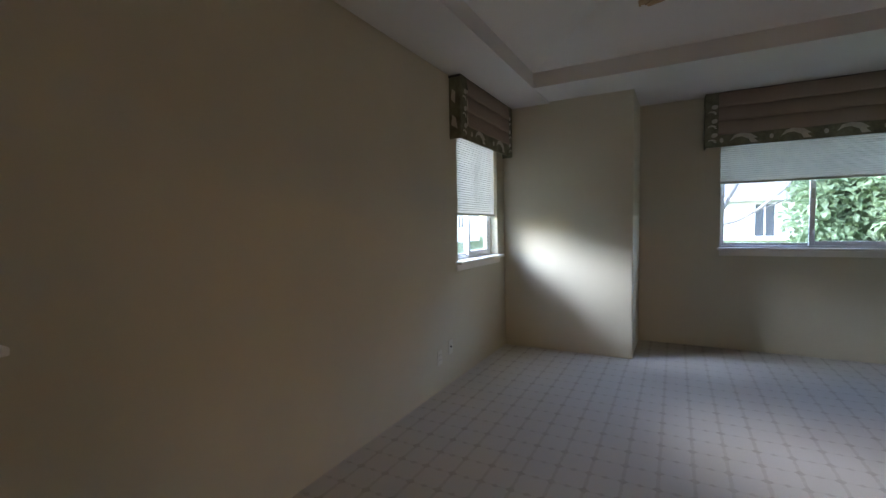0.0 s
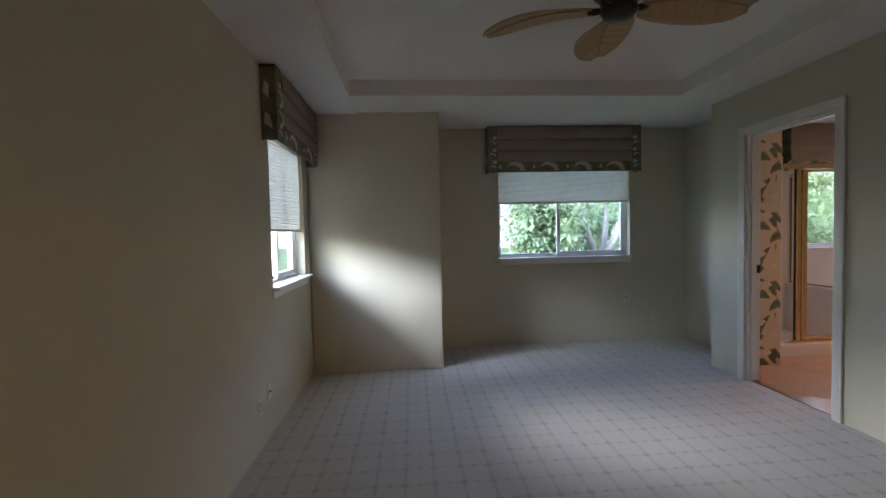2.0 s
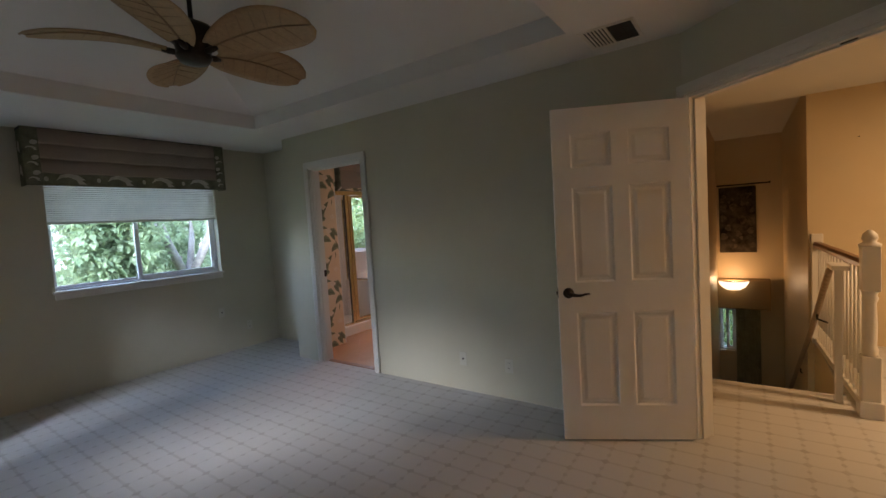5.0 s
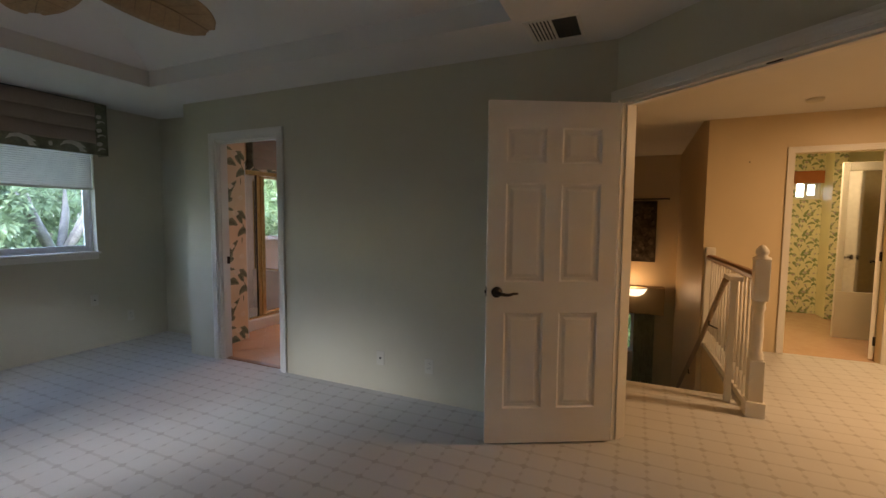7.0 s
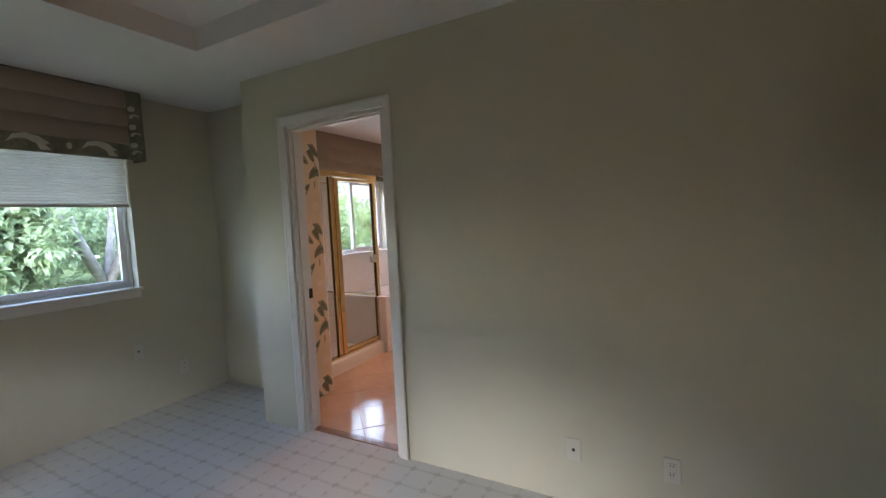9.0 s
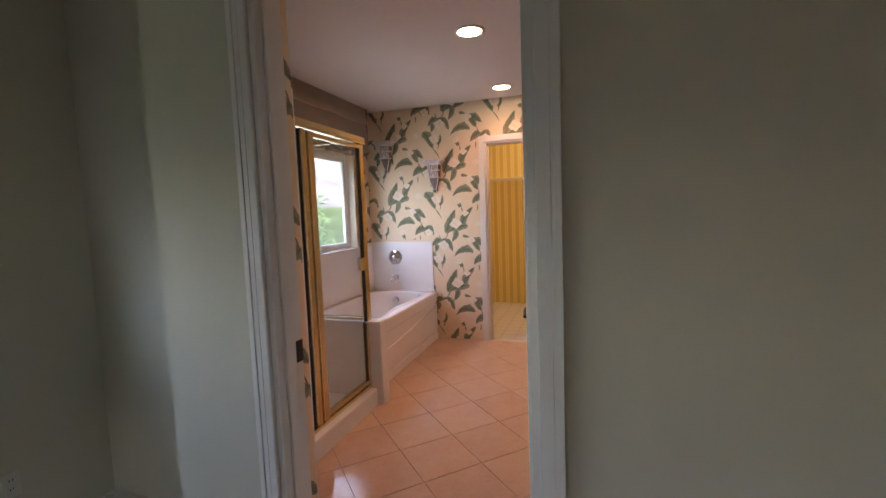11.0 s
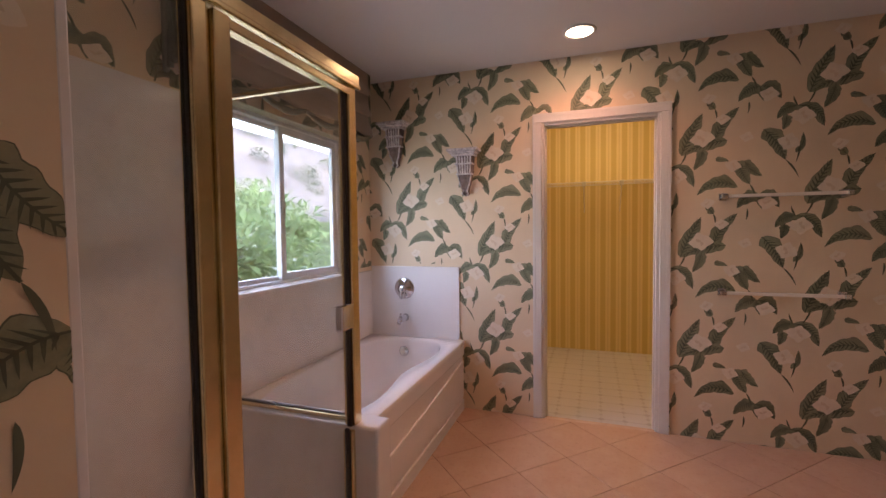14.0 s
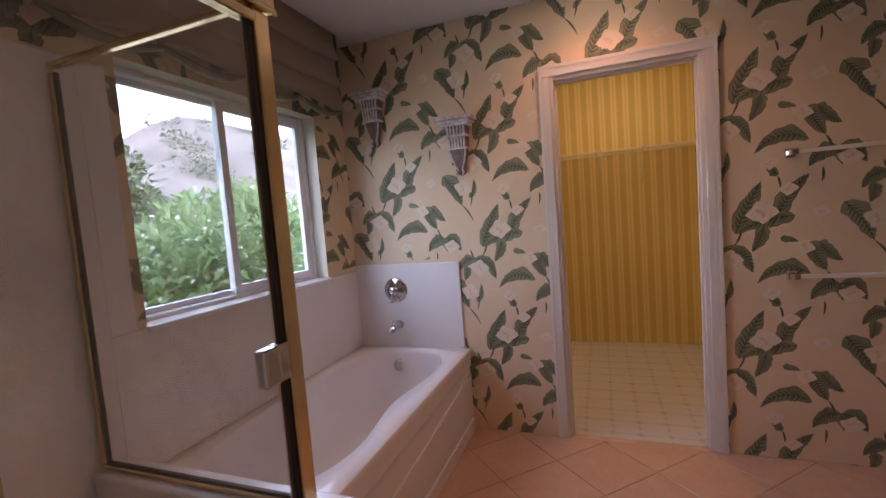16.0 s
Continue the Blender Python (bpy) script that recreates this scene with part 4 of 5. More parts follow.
for i in range(13):
    t = i / 12
    pts.append((TX0 + 0.01 + (TX1 - TX0 - 0.02) * t, TY0 + 0.008, 0.255 + 0.11 * t ** 1.5))
low = [(p[0], p[1], 0.10) for p in reversed(pts)]
prism(bm, pts + low, (0, 0.012, 0))
part("apron_panel", bm, "marble", TUB, "raised panel with a curved upper edge")
bm = B()
lathe(bm, [(0.038, 0.0), (0.038, 0.006), (0.03, 0.012), (0.012, 0.014)], pose(TX1 - 0.105, 5.245, 0.43, 0, -84, 0), 20)
part("overflow_plate", bm, "chrome", TUB, "round chrome overflow plate", smooth=True)

VALVE = thing("tub_valve", "round chrome tub valve with a lever on the marble panel", "tap", m=pose(XC - 0.014, 5.28, 0.895, 0, -90, 0))
bm = B()
lathe(bm, [(0.082, 0.0), (0.082, 0.004), (0.074, 0.010), (0.05, 0.012), (0.048, 0.018), (0.03, 0.02), (0.028, 0.05), (0.022, 0.056)], segs=32)
part("escutcheon", bm, "chrome", VALVE, smooth=True)
bm = B()
tube(bm, [(0, 0, 0.05), (-0.02, 0, 0.058), (-0.05, 0.008, 0.052), (-0.075, 0.012, 0.05)], [0.014, 0.010, 0.009, 0.011], 10)
part("lever", bm, "chrome", VALVE, smooth=True)
SPOUT = thing("tub_spout", "chrome tub spout below the valve", "tap", m=pose(XC - 0.014, 5.275, 0.655))
bm = B()
tube(bm, [(0, 0, 0.012), (-0.05, 0, 0.012), (-0.10, 0, 0.006), (-0.125, 0, -0.012)], [0.030, 0.026, 0.024, 0.017], 14)
part("spout_body", bm, "chrome", SPOUT, smooth=True)
bm = B()
lathe(bm, [(0.008, 0.02), (0.010, 0.045), (0.006, 0.052)], Matrix.Translation((-0.095, 0, 0.008)), 10)
part("diverter_knob", bm, "chrome", SPOUT, smooth=True)

SH = thing("shower_enclosure", "framed glass shower enclosure with satin gold posts", "shower", m=pose(0, 0, 0))
YG = 4.752


def sh_bar(name, a, label=""):
    bm = B()
    box(bm, *a, 0.004)
    return part(name, bm, "brass", SH, label)


def sh_line(a):
    bm = B()
    box(bm, *a)
    part("gasket", bm, "gasket", SH, "black rubber gasket")


def sh_glass(name, a):
    bm = B()
    box(bm, *a)
    g = part(name, bm, "shower_glass", SH, "clear glass with faint water marks and painted glare haze")
    g.visible_shadow = False


sh_bar("header_rail", (4.405, YG - 0.028, 1.875, 5.515, YG + 0.028, 1.920))
sh_bar("header_lip", (4.405, YG - 0.033, 1.868, 5.515, YG - 0.028, 1.884))
sh_bar("sill_rail", (4.405, YG - 0.026, 0.1255, 5.449, YG + 0.026, 0.150))
sh_bar("wall_channel", (4.405, YG - 0.018, 0.150, 4.434, YG + 0.018, 1.868))
sh_bar("fixed_stile", (4.795, YG - 0.024, 0.150, 4.838, YG + 0.020, 1.868))
sh_bar("hinge_stile", (4.850, YG - 0.030, 0.155, 4.900, YG + 0.020, 1.862))
sh_bar("hinge_bead", (4.838, YG - 0.018, 0.155, 4.850, YG + 0.010, 1.862))
sh_bar("corner_post", (5.446, YG - 0.022, 0.6125, 5.494, YG + 0.024, 1.875))
sh_bar("corner_post_foot", (5.425, YG - 0.020, 0.150, 5.449, YG + 0.020, 0.6))
sh_bar("door_top_rail", (4.900, YG - 0.022, 1.835, 5.455, YG + 0.012, 1.862))
sh_bar("door_bottom_rail", (4.900, YG - 0.022, 0.160, 5.415, YG + 0.012, 0.190))
sh_line((4.790, YG - 0.008, 0.15, 4.795, YG + 0.008, 1.868))
sh_line((4.900, YG - 0.010, 0.19, 4.905, YG + 0.004, 1.835))
sh_line((5.437, YG - 0.010, 0.6125, 5.445, YG + 0.008, 1.862))
sh_line((5.419, YG - 0.010, 0.155, 5.424, YG + 0.008, 0.6125))
sh_line((4.434, YG - 0.010, 0.15, 4.439, YG + 0.010, 1.868))
sh_glass("fixed_pane", (4.439, YG - 0.003, 0.15, 4.790, YG + 0.003, 1.868))
sh_glass("door_pane", (4.905, YG - 0.006, 0.19, 5.437, YG, 1.835))
sh_bar("return_top_rail", (5.478, YG + 0.024, 1.894, 5.502, YW - 0.013, 1.912))
sh_bar("return_sill", (5.476, YG + 0.024, 0.6125, 5.504, YW - 0.013, 0.630))
sh_bar("return_wall_channel", (5.478, YW - 0.035, 0.630, 5.502, YW - 0.013, 1.880))
sh_line((5.484, YW - 0.041, 0.630, 5.496, YW - 0.035, 1.880))
sh_line((5.484, YG + 0.03, 0.630, 5.496, YW - 0.041, 0.636))
sh_glass("return_pane", (5.487, YG + 0.024, 0.636, 5.493, YW - 0.041, 1.894))
bm = B()
box(bm, 5.345, YG - 0.042, 0.99, 5.395, YG - 0.007, 1.08, 0.008)
box(bm, 5.395, YG - 0.036, 0.99, 5.430, YG - 0.007, 1.08, 0.004)
part("door_handle", bm, "chrome", SH, "chrome shower door pull")


# wall brackets
def corbel(label, y, top):
    ob = thing("wall_bracket", label, "wall bracket", "whitewashed wall brackets", pose(XC, y, top, 0, 0, 90))
    bm = B()
    box(bm, -0.115, 0.0, -0.018, 0.115, 0.125, 0.0, 0.004)
    box(bm, -0.10, 0.0, -0.034, 0.10, 0.112, -0.018, 0.005)
    box(bm, -0.085, 0.0, -0.050, 0.085, 0.095, -0.034, 0.004)
    part("top_shelf", bm, "whitewash", ob)
    bm = B()
    loops = []
    for z, w, d in ((-0.050, 0.066, 0.070), (-0.17, 0.056, 0.058), (-0.25, 0.040, 0.040), (-0.30, 0.022, 0.026), (-0.318, 0.030, 0.03), (-0.335, 0.006, 0.008)):
        loops.append([bm.verts.new(p) for p in ((-w, 0, z), (-w, d * 0.6, z), (-w * 0.7, d, z), (w * 0.7, d, z), (w, d * 0.6, z), (w, 0, z))])
    for a, b in zip(loops, loops[1:]):
        for i in range(6):
            bm.faces.new((a[i], a[(i + 1) % 6], b[(i + 1) % 6], b[i]))
    bm.faces.new(loops[0])
    bm.faces.new(loops[-1])
    bmesh.ops.recalc_face_normals(bm, faces=bm.faces)
    part("body", bm, "recess_shade", ob, "core coloured dark as the shade between the flutes")
    for k in range(6):
        x = -0.052 + 0.0208 * k
        bm = B()
        tube(bm, [(x, 0.074, -0.052), (x * 0.93, 0.068, -0.12), (x * 0.85, 0.062, -0.172)], 0.0065, 6)
        part("flute", bm, "whitewash", ob)
    for z, w, d in ((-0.105, 0.066, 0.076), (-0.178, 0.060, 0.066)):
        bm = B()
        box(bm, -w, 0.0, z - 0.006, w, d, z + 0.006, 0.003)
        part("band", bm, "whitewash", ob)
    for s in (-1, 1):
        bm = B()
        tube(bm, [(s * 0.050, 0.055, -0.18), (s * 0.036, 0.044, -0.25), (s * 0.014, 0.03, -0.298), (s * 0.024, 0.034, -0.318), (s * 0.012, 0.03, -0.332)], [0.006, 0.006, 0.006, 0.007, 0.004], 6)
        part("scroll", bm, "whitewash", ob)
    return ob


corbel("whitewashed carved wooden bracket nearer the tub window", 5.335, 2.165)
corbel("whitewashed carved wooden bracket beside the closet doorway", 4.775, 1.925)

for z in (1.525, 0.94):
    ob = thing("towel_bar", "clear towel bar on small chrome posts", "towel bar", "towel bars", pose(XC, 2.84, z, 0, 0, 90))
    for x in (-0.30, 0.30):
        bm = B()
        box(bm, x - 0.022, 0.0, -0.022, x + 0.022, 0.012, 0.022, 0.004)
        box(bm, x - 0.014, 0.012, -0.014, x + 0.014, 0.075, 0.014, 0.004)
        part("post", bm, "chrome", ob)
    bm = B()
    box(bm, -0.30, 0.048, -0.010, 0.30, 0.068, 0.010, 0.003)
    part("rod", bm, "clear_rod", ob)

for x, y in ((6.77, 3.97), (5.47, 3.925)):
    ob = thing("recessed_light", "round recessed ceiling light, lit", "ceiling light", "recessed lights", pose(x, y, HB))
    bm = B()
    lathe(bm, [(0.095, 0.0), (0.095, -0.006), (0.078, -0.008), (0.076, -0.002)], segs=32)
    part("trim_ring", bm, "trim", ob, smooth=True)
    bm = B()
    lathe(bm, [(0.074, -0.0035), (0.074, -0.0055)], segs=32)
    d = part("diffuser", bm, "bulb", ob, "glowing diffuser")
    d.visible_shadow = False

SHELF = thing("closet_shelf", "white wire shelf with a hanging rod in the closet", "shelf", m=pose(0, 0, 0))
bm = B()
box(bm, 8.72, 2.705, 1.811, 8.726, 4.995, 1.818)
part("front_wire", bm, "trim", SHELF)
bm = B()
box(bm, 8.715, 2.705, 1.778, 8.721, 4.995, 1.784)
part("lower_wire", bm, "trim", SHELF)
bm = B()
box(bm, 9.04, 2.705, 1.811, 9.046, 4.995, 1.818)
part("back_wire", bm, "trim", SHELF)
bm = B()
for k in range(152):
    y = 2.712 + 0.015 * k
    box(bm, 8.722, y, 1.818, 9.044, y + 0.0045, 1.8225)
part("deck_wires", bm, "trim", SHELF)["kind"] = "stuff"
for y in (2.95, 3.62, 3.98, 4.7):
    bm = B()
    tube(bm, [(8.735, y, 1.805), (9.048, y, 1.52)], 0.005, 6)
    part("brace", bm, "trim", SHELF)
    bm = B()
    box(bm, 8.710, y - 0.02, 1.772, 8.729, y + 0.02, 1.822, 0.003)
    part("clip", bm, "plate", SHELF)


# ---- hall ----
GUARD = thing("stair_guard", "white stair guard with turned newel and oak rail", "railing", m=pose(0, 0, 0))
bm = B()
box(bm, 4.490, -0.320, 0.11, 4.580, -0.230, 0.40, 0.005)
NEWEL = part("newel_post", bm, "trim", GUARD, "white turned newel post")
bm = B()
box(bm, 4.475, -0.335, 0.0, 4.595, -0.215, 0.11, 0.006)
part("plinth", bm, "trim", NEWEL)
bm = B()
box(bm, 4.490, -0.320, 0.82, 4.580, -0.230, 1.10, 0.005)
part("upper_block", bm, "trim", NEWEL)
bm = B()
lathe(bm, [(0.043, 0.40), (0.036, 0.42), (0.042, 0.44), (0.032, 0.46), (0.036, 0.60), (0.030, 0.74), (0.042, 0.77), (0.034, 0.79), (0.043, 0.82)], Matrix.Translation((4.535, -0.275, 0)), 20)
part("turning", bm, "trim", NEWEL, smooth=True)
bm = B()
lathe(bm, [(0.055, 1.10), (0.055, 1.115), (0.03, 1.13), (0.04, 1.15), (0.036, 1.175), (0.015, 1.20), (0.004, 1.205)], Matrix.Translation((4.535, -0.275, 0)), 20)
part("finial", bm, "trim", NEWEL, smooth=True)
bm = B()
prism(bm, [(4.58, y, z) for y, z in ((-0.305, 0.955), (-0.31, 0.985), (-0.295, 1.005), (-0.255, 1.005), (-0.24, 0.985), (-0.245, 0.955))], (1.79, 0.07, 0))
part("top_rail", bm, "oak", GUARD, "polished reddish oak rail")
bm = B()
box(bm, 6.285, -0.255, 0.0, 6.365, -0.165, 1.08, 0.005)
part("wall_post", bm, "trim", GUARD)
bm = B()
prism(bm, [(4.58, -0.30, 0.0), (4.58, -0.25, 0.0), (4.58, -0.25, 0.05), (4.58, -0.30, 0.05)], (1.7, 0.07, 0))
part("shoe_rail", bm, "trim", GUARD)
for k in range(15):
    t = (k + 1) / 16
    x, y = 4.58 + 1.71 * t, -0.275 + 0.066 * t
    bm = B()
    box(bm, x - 0.014, y - 0.014, 0.05, x + 0.014, y + 0.014, 0.20, 0.002)
    tube(bm, [(x, y, 0.20), (x, y, 0.50), (x, y, 0.955)], [0.014, 0.012, 0.009], 8)
    part("baluster", bm, "trim", GUARD, smooth=True)
HAND = thing("stair_handrail", "pale wooden handrail sloping down beside the stairs", "handrail", m=pose(0, 0, 0))
bm = B()
tube(bm, [(4.80, -0.13, 0.93), (4.92, -0.13, 0.90), (6.0, -0.13, 0.19), (7.8, -0.09, -1.02)], 0.022, 10)
part("rail", bm, "rail_wood", HAND, smooth=True)
bm = B()
box(bm, 4.64, -0.20, 0.93, 4.84, -0.105, 0.965, 0.006)
box(bm, 4.70, -0.17, 0.0, 4.745, -0.125, 0.93, 0.004)
part("end_post", bm, "trim", HAND, "short white end post")
for x in (5.6, 7.0):
    bm = B()
    z = 0.90 - (x - 4.92) * 0.66
    tube(bm, [(x, -0.13, z - 0.02), (x, -0.13, z - 0.06), (x, -0.20, z - 0.09)], 0.008, 8)
    part("bracket", bm, "bronze", HAND, smooth=True)

TAP = thing("wall_tapestry", "dark brown floral tapestry hanging from a thin rod", "tapestry", m=pose(0, 0, 0))
bm = B()
rows = []
for i in range(15):
    y = 0.20 + 0.52 * i / 14
    d = 0.006 * math.sin(i * 1.3)
    rows.append([bm.verts.new((9.628 + d * q, y, 1.71 - 1.11 * q)) for q in (0, 0.35, 0.7, 1.0)])
for a, b in zip(rows, rows[1:]):
    for i in range(3):
        bm.faces.new((a[i], a[i + 1], b[i + 1], b[i]))
part("cloth", bm, "tapestry", TAP, smooth=True)
bm = B()
rnd = random.Random(5)
for k in range(26):
    blob2 = (rnd.uniform(0.25, 0.68), rnd.uniform(0.7, 1.6), rnd.uniform(0.02, 0.06))
    pts = [(9.617, blob2[0] + blob2[2] * (1 + 0.4 * math.sin(3 * a + k)) * math.cos(a), blob2[1] + 1.3 * blob2[2] * math.sin(a)) for a in (2 * math.pi * i / 9 for i in range(9))]
    bm.faces.new([bm.verts.new(p) for p in pts])
part("flower_weave", bm, "tapestry_flower", TAP)["kind"] = "stuff"
bm = B()
tube(bm, [(9.62, 0.02, 1.745), (9.62, 0.75, 1.745)], 0.011, 8)
lathe(bm, [(0.004, -0.02), (0.02, 0.0), (0.004, 0.02)], Matrix.Translation((9.62, 0.02, 1.745)), 10)
part("rod", bm, "bronze", TAP)

bm = B()
box(bm, 9.40, 0.03, -0.33, 9.65, 0.758, 0.16, 0.01)
solid("window_cornice", bm, "tan_fabric", "tan fabric cornice box over the stair window", "cornice")
SC = thing("wall_sconce", "half-bowl glass wall sconce, lit", "wall lamp", m=pose(9.40, 0.53, 0.16))
bm = B()
prof = [(0.02, -0.17), (0.09, -0.158), (0.15, -0.115), (0.185, -0.06), (0.20, 0.0)]
rows = []
for r, z in prof:
    rows.append([bm.verts.new((-r * math.sin(a), r * 1.1 * math.cos(a), z)) for a in (math.pi * i / 16 for i in range(17))])
for a, b in zip(rows, rows[1:]):
    for i in range(16):
        bm.faces.new((a[i], a[i + 1], b[i + 1], b[i]))
part("glass_bowl", bm, "sconce", SC, "frosted glowing glass bowl", smooth=True)
bm = B()
tube(bm, [(-0.20 * math.sin(a), 0.222 * math.cos(a), 0.0) for a in (math.pi * i / 16 for i in range(17))], 0.008, 6)
part("rim", bm, "bronze", SC)
CUR = thing("curtain", "sage green gathered curtain beside the stair window", "curtain", m=pose(0, 0, 0))
bm = B()
rows = []
for i in range(41):
    y = 0.17 + 0.34 * i / 40
    d = 0.028 * math.sin(i * 1.25)
    rows.append([bm.verts.new((9.56 + d * (0.6 + 0.4 * q), y, -0.33 - 2.1 * q)) for q in (0, 0.5, 1.0)])
for a, b in zip(rows, rows[1:]):
    for i in range(2):
        bm.faces.new((a[i], a[i + 1], b[i + 1], b[i]))
part("gathered_fabric", bm, "curtain", CUR, smooth=True)
m = pose(9.65, HWIN[1], HWIN[2], 0, 0, -90)
slider_window("window_5", m, HWIN[1] - HWIN[0], HWIN[3] - HWIN[2])
bm = B()
lathe(bm, [(0.066, 0.0), (0.066, -0.02), (0.05, -0.034), (0.01, -0.036)], Matrix.Translation((5.78, -0.86, H)), 24)
solid("smoke_detector", bm, "plate", "round white smoke detector on the hall ceiling", "smoke detector", smooth=True)
bm = B()
lathe(bm, [(0.006, 0.0), (0.006, 0.006), (0.003, 0.012)], pose(6.37, -0.523, 1.977, 0, -90, 0), 8)
solid("wall_nail", bm, "bronze", "small dark picture nail in the hall wall", "nail")

# hall bathroom
bm = B()
prism(bm, [(8.94, -1.575, 1.93), (8.90, -1.575, 1.92), (8.895, -1.575, 2.10), (8.94, -1.575, 2.10)], (0, -0.345, 0))
solid("window_valance", bm, "rust", "rust red fabric valance over a small high window", "valance", "fabric valances")
slider_window("window_6", pose(8.95, -1.60, 1.69, 0, 0, -90), 0.32, 0.28)
SD = thing("shower_door", "white framed shower door in the hall bathroom", "shower door", m=pose(7.42, -1.635, 0, 0, 0, -90))
bm = B()
for a in ((0, 0, 0, 0.62, 0.05, 0.55), (0, 0, 0.55, 0.06, 0.05, 2.05), (0.56, 0, 0.55, 0.62, 0.05, 2.05), (0.06, 0, 1.95, 0.56, 0.05, 2.05)):
    box(bm, *a, 0.006)
part("door_frame", bm, "trim", SD)
bm = B()
box(bm, 0.06, 0.02, 0.55, 0.56, 0.028, 1.95)
part("mirror_pane", bm, "chrome", SD, "hazy mirrored glass pane")
panel_door("door_3", "white six-panel door open inside the hall bathroom", pose(6.50, -1.62, 0.012, 0, 0, -22), 0.74)

# ---- printed wallpaper motifs ----
LEAVES = [(-0.349, -0.016, -0.237, 0.235, 0.092, 0.05), (-0.173, 0.061, -0.043, 0.255, 0.079, 0.12), (-0.101, 0.061, -0.332, -0.003, 0.07, -0.12),
          (-0.228, 0.018, -0.279, -0.109, 0.062, 0.1), (-0.169, 0.256, -0.211, 0.341, 0.037, 0.1), (-0.044, -0.222, -0.262, -0.268, 0.078, -0.45),
          (-0.044, -0.069, 0.019, -0.21, 0.084, -0.1), (-0.009, -0.069, 0.081, -0.164, 0.062, -0.2)]
LEAVES_MORE = [(-0.162, -0.046, -0.09, -0.065, 0.029, 0.1), (0.068, -0.272, -0.046, -0.351, 0.075, -0.35), (0.068, -0.272, 0.17, -0.354, 0.075, 0.35),
               (0.064, -0.279, 0.09, -0.363, 0.053, 0), (0.25, 0.236, 0.15, 0.168, 0.066, -0.35), (0.25, 0.236, 0.378, 0.107, 0.078, 0.40),
               (0.198, 0.186, 0.181, 0.101, 0.05, 0.1), (0.086, 0.111, 0.195, -0.074, 0.097, 0.12), (0.246, -0.036, 0.279, 0.077, 0.031, -0.3)]
STEMS = [(0.195, -0.074, 0.262, -0.182), (0.019, -0.21, 0.048, -0.292), (-0.174, 0.073, -0.211, -0.002), (-0.321, 0.002, -0.359, -0.08),
         (-0.169, 0.256, -0.159, 0.192), (0.25, 0.236, 0.229, 0.295), (0.008, -0.356, 0.002, -0.43), (0.262, 0.02, 0.246, -0.09)]
FLOWERS = [(-0.235, 0.085, 0.062), (-0.125, 0.19, 0.036), (-0.07, -0.095, 0.042), (0.276, 0.175, 0.056), (0.212, 0.03, 0.054), (0.11, -0.325, 0.046), (0.0, 0.075, 0.034), (-0.2, -0.32, 0.036)]


def clip(poly, x0, x1, y0, y1):
    for axis, lim, keep in ((0, x0, 1), (0, x1, -1), (1, y0, 1), (1, y1, -1)):
        out = []
        for i, p in enumerate(poly):
            q = poly[(i + 1) % len(poly)]
            a, b = (p[axis] - lim) * keep, (q[axis] - lim) * keep
            if a >= 0:
                out.append(p)
            if a * b < 0:
                t = a / (a - b)
                out.append((p[0] + t * (q[0] - p[0]), p[1] + t * (q[1] - p[1])))
        poly = out
        if len(poly) < 3:
            return []
    return poly


def leaf_outline(u0, v0, u1, v1, w, bend, ragged=0.10):
    du, dv = u1 - u0, v1 - v0
    n = math.hypot(du, dv)
    px, py = -dv / n, du / n
    left, right = [], []
    for i in range(11):
        t = i / 10
        c = bend * n * 4 * t * (1 - t) * 0.5
        h = 0.5 * w * math.sin(math.pi * t ** 0.75) ** 0.8 * (1 + ragged * (1 if i % 2 else -1))
        x, y = u0 + du * t + px * c, v0 + dv * t + py * c
        left.append((x + px * h, y + py * h))
        right.append((x - px * h, y - py * h))
    return [left[0]] + left[1:-1] + [left[-1]] + list(reversed(right[1:-1]))


def leaf_halves(u0, v0, u1, v1, w, bend, swell=1.0):
    """The two halves of a softly lobed, curling leaf either side of its midrib."""
    du, dv = u1 - u0, v1 - v0
    n = math.hypot(du, dv)
    px, py = -dv / n, du / n
    mid, sides = [], ([], [])
    steps = 18
    for i in range(steps + 1):
        t = i / steps
        c = bend * n * 2 * t * (1 - t)
        full = min(1.0, 5.0 * t) ** 0.6 * (1 - t ** 2.6) ** 0.8
        x, y = u0 + du * t + px * c, v0 + dv * t + py * c
        mid.append((x, y))
        for k, sgn in enumerate((1, -1)):
            wave = 0.09 * math.sin(24 * t + 2.1 * k + 70 * w) + 0.10 * math.sin(9 * t + 3 * k + 40 * w)
            h = 0.5 * w * full * (1.10 - 0.28 * (k == int(900 * w) % 2)) * (1 + wave) + (swell - 1.0) * 0.022 * full
            back = 0.16 * h
            sides[k].append((x + sgn * px * h - back * du / n, y + sgn * py * h - back * dv / n))
    return [mid + list(reversed(sides[0][1:-1])), mid + list(reversed(sides[1][1:-1]))]


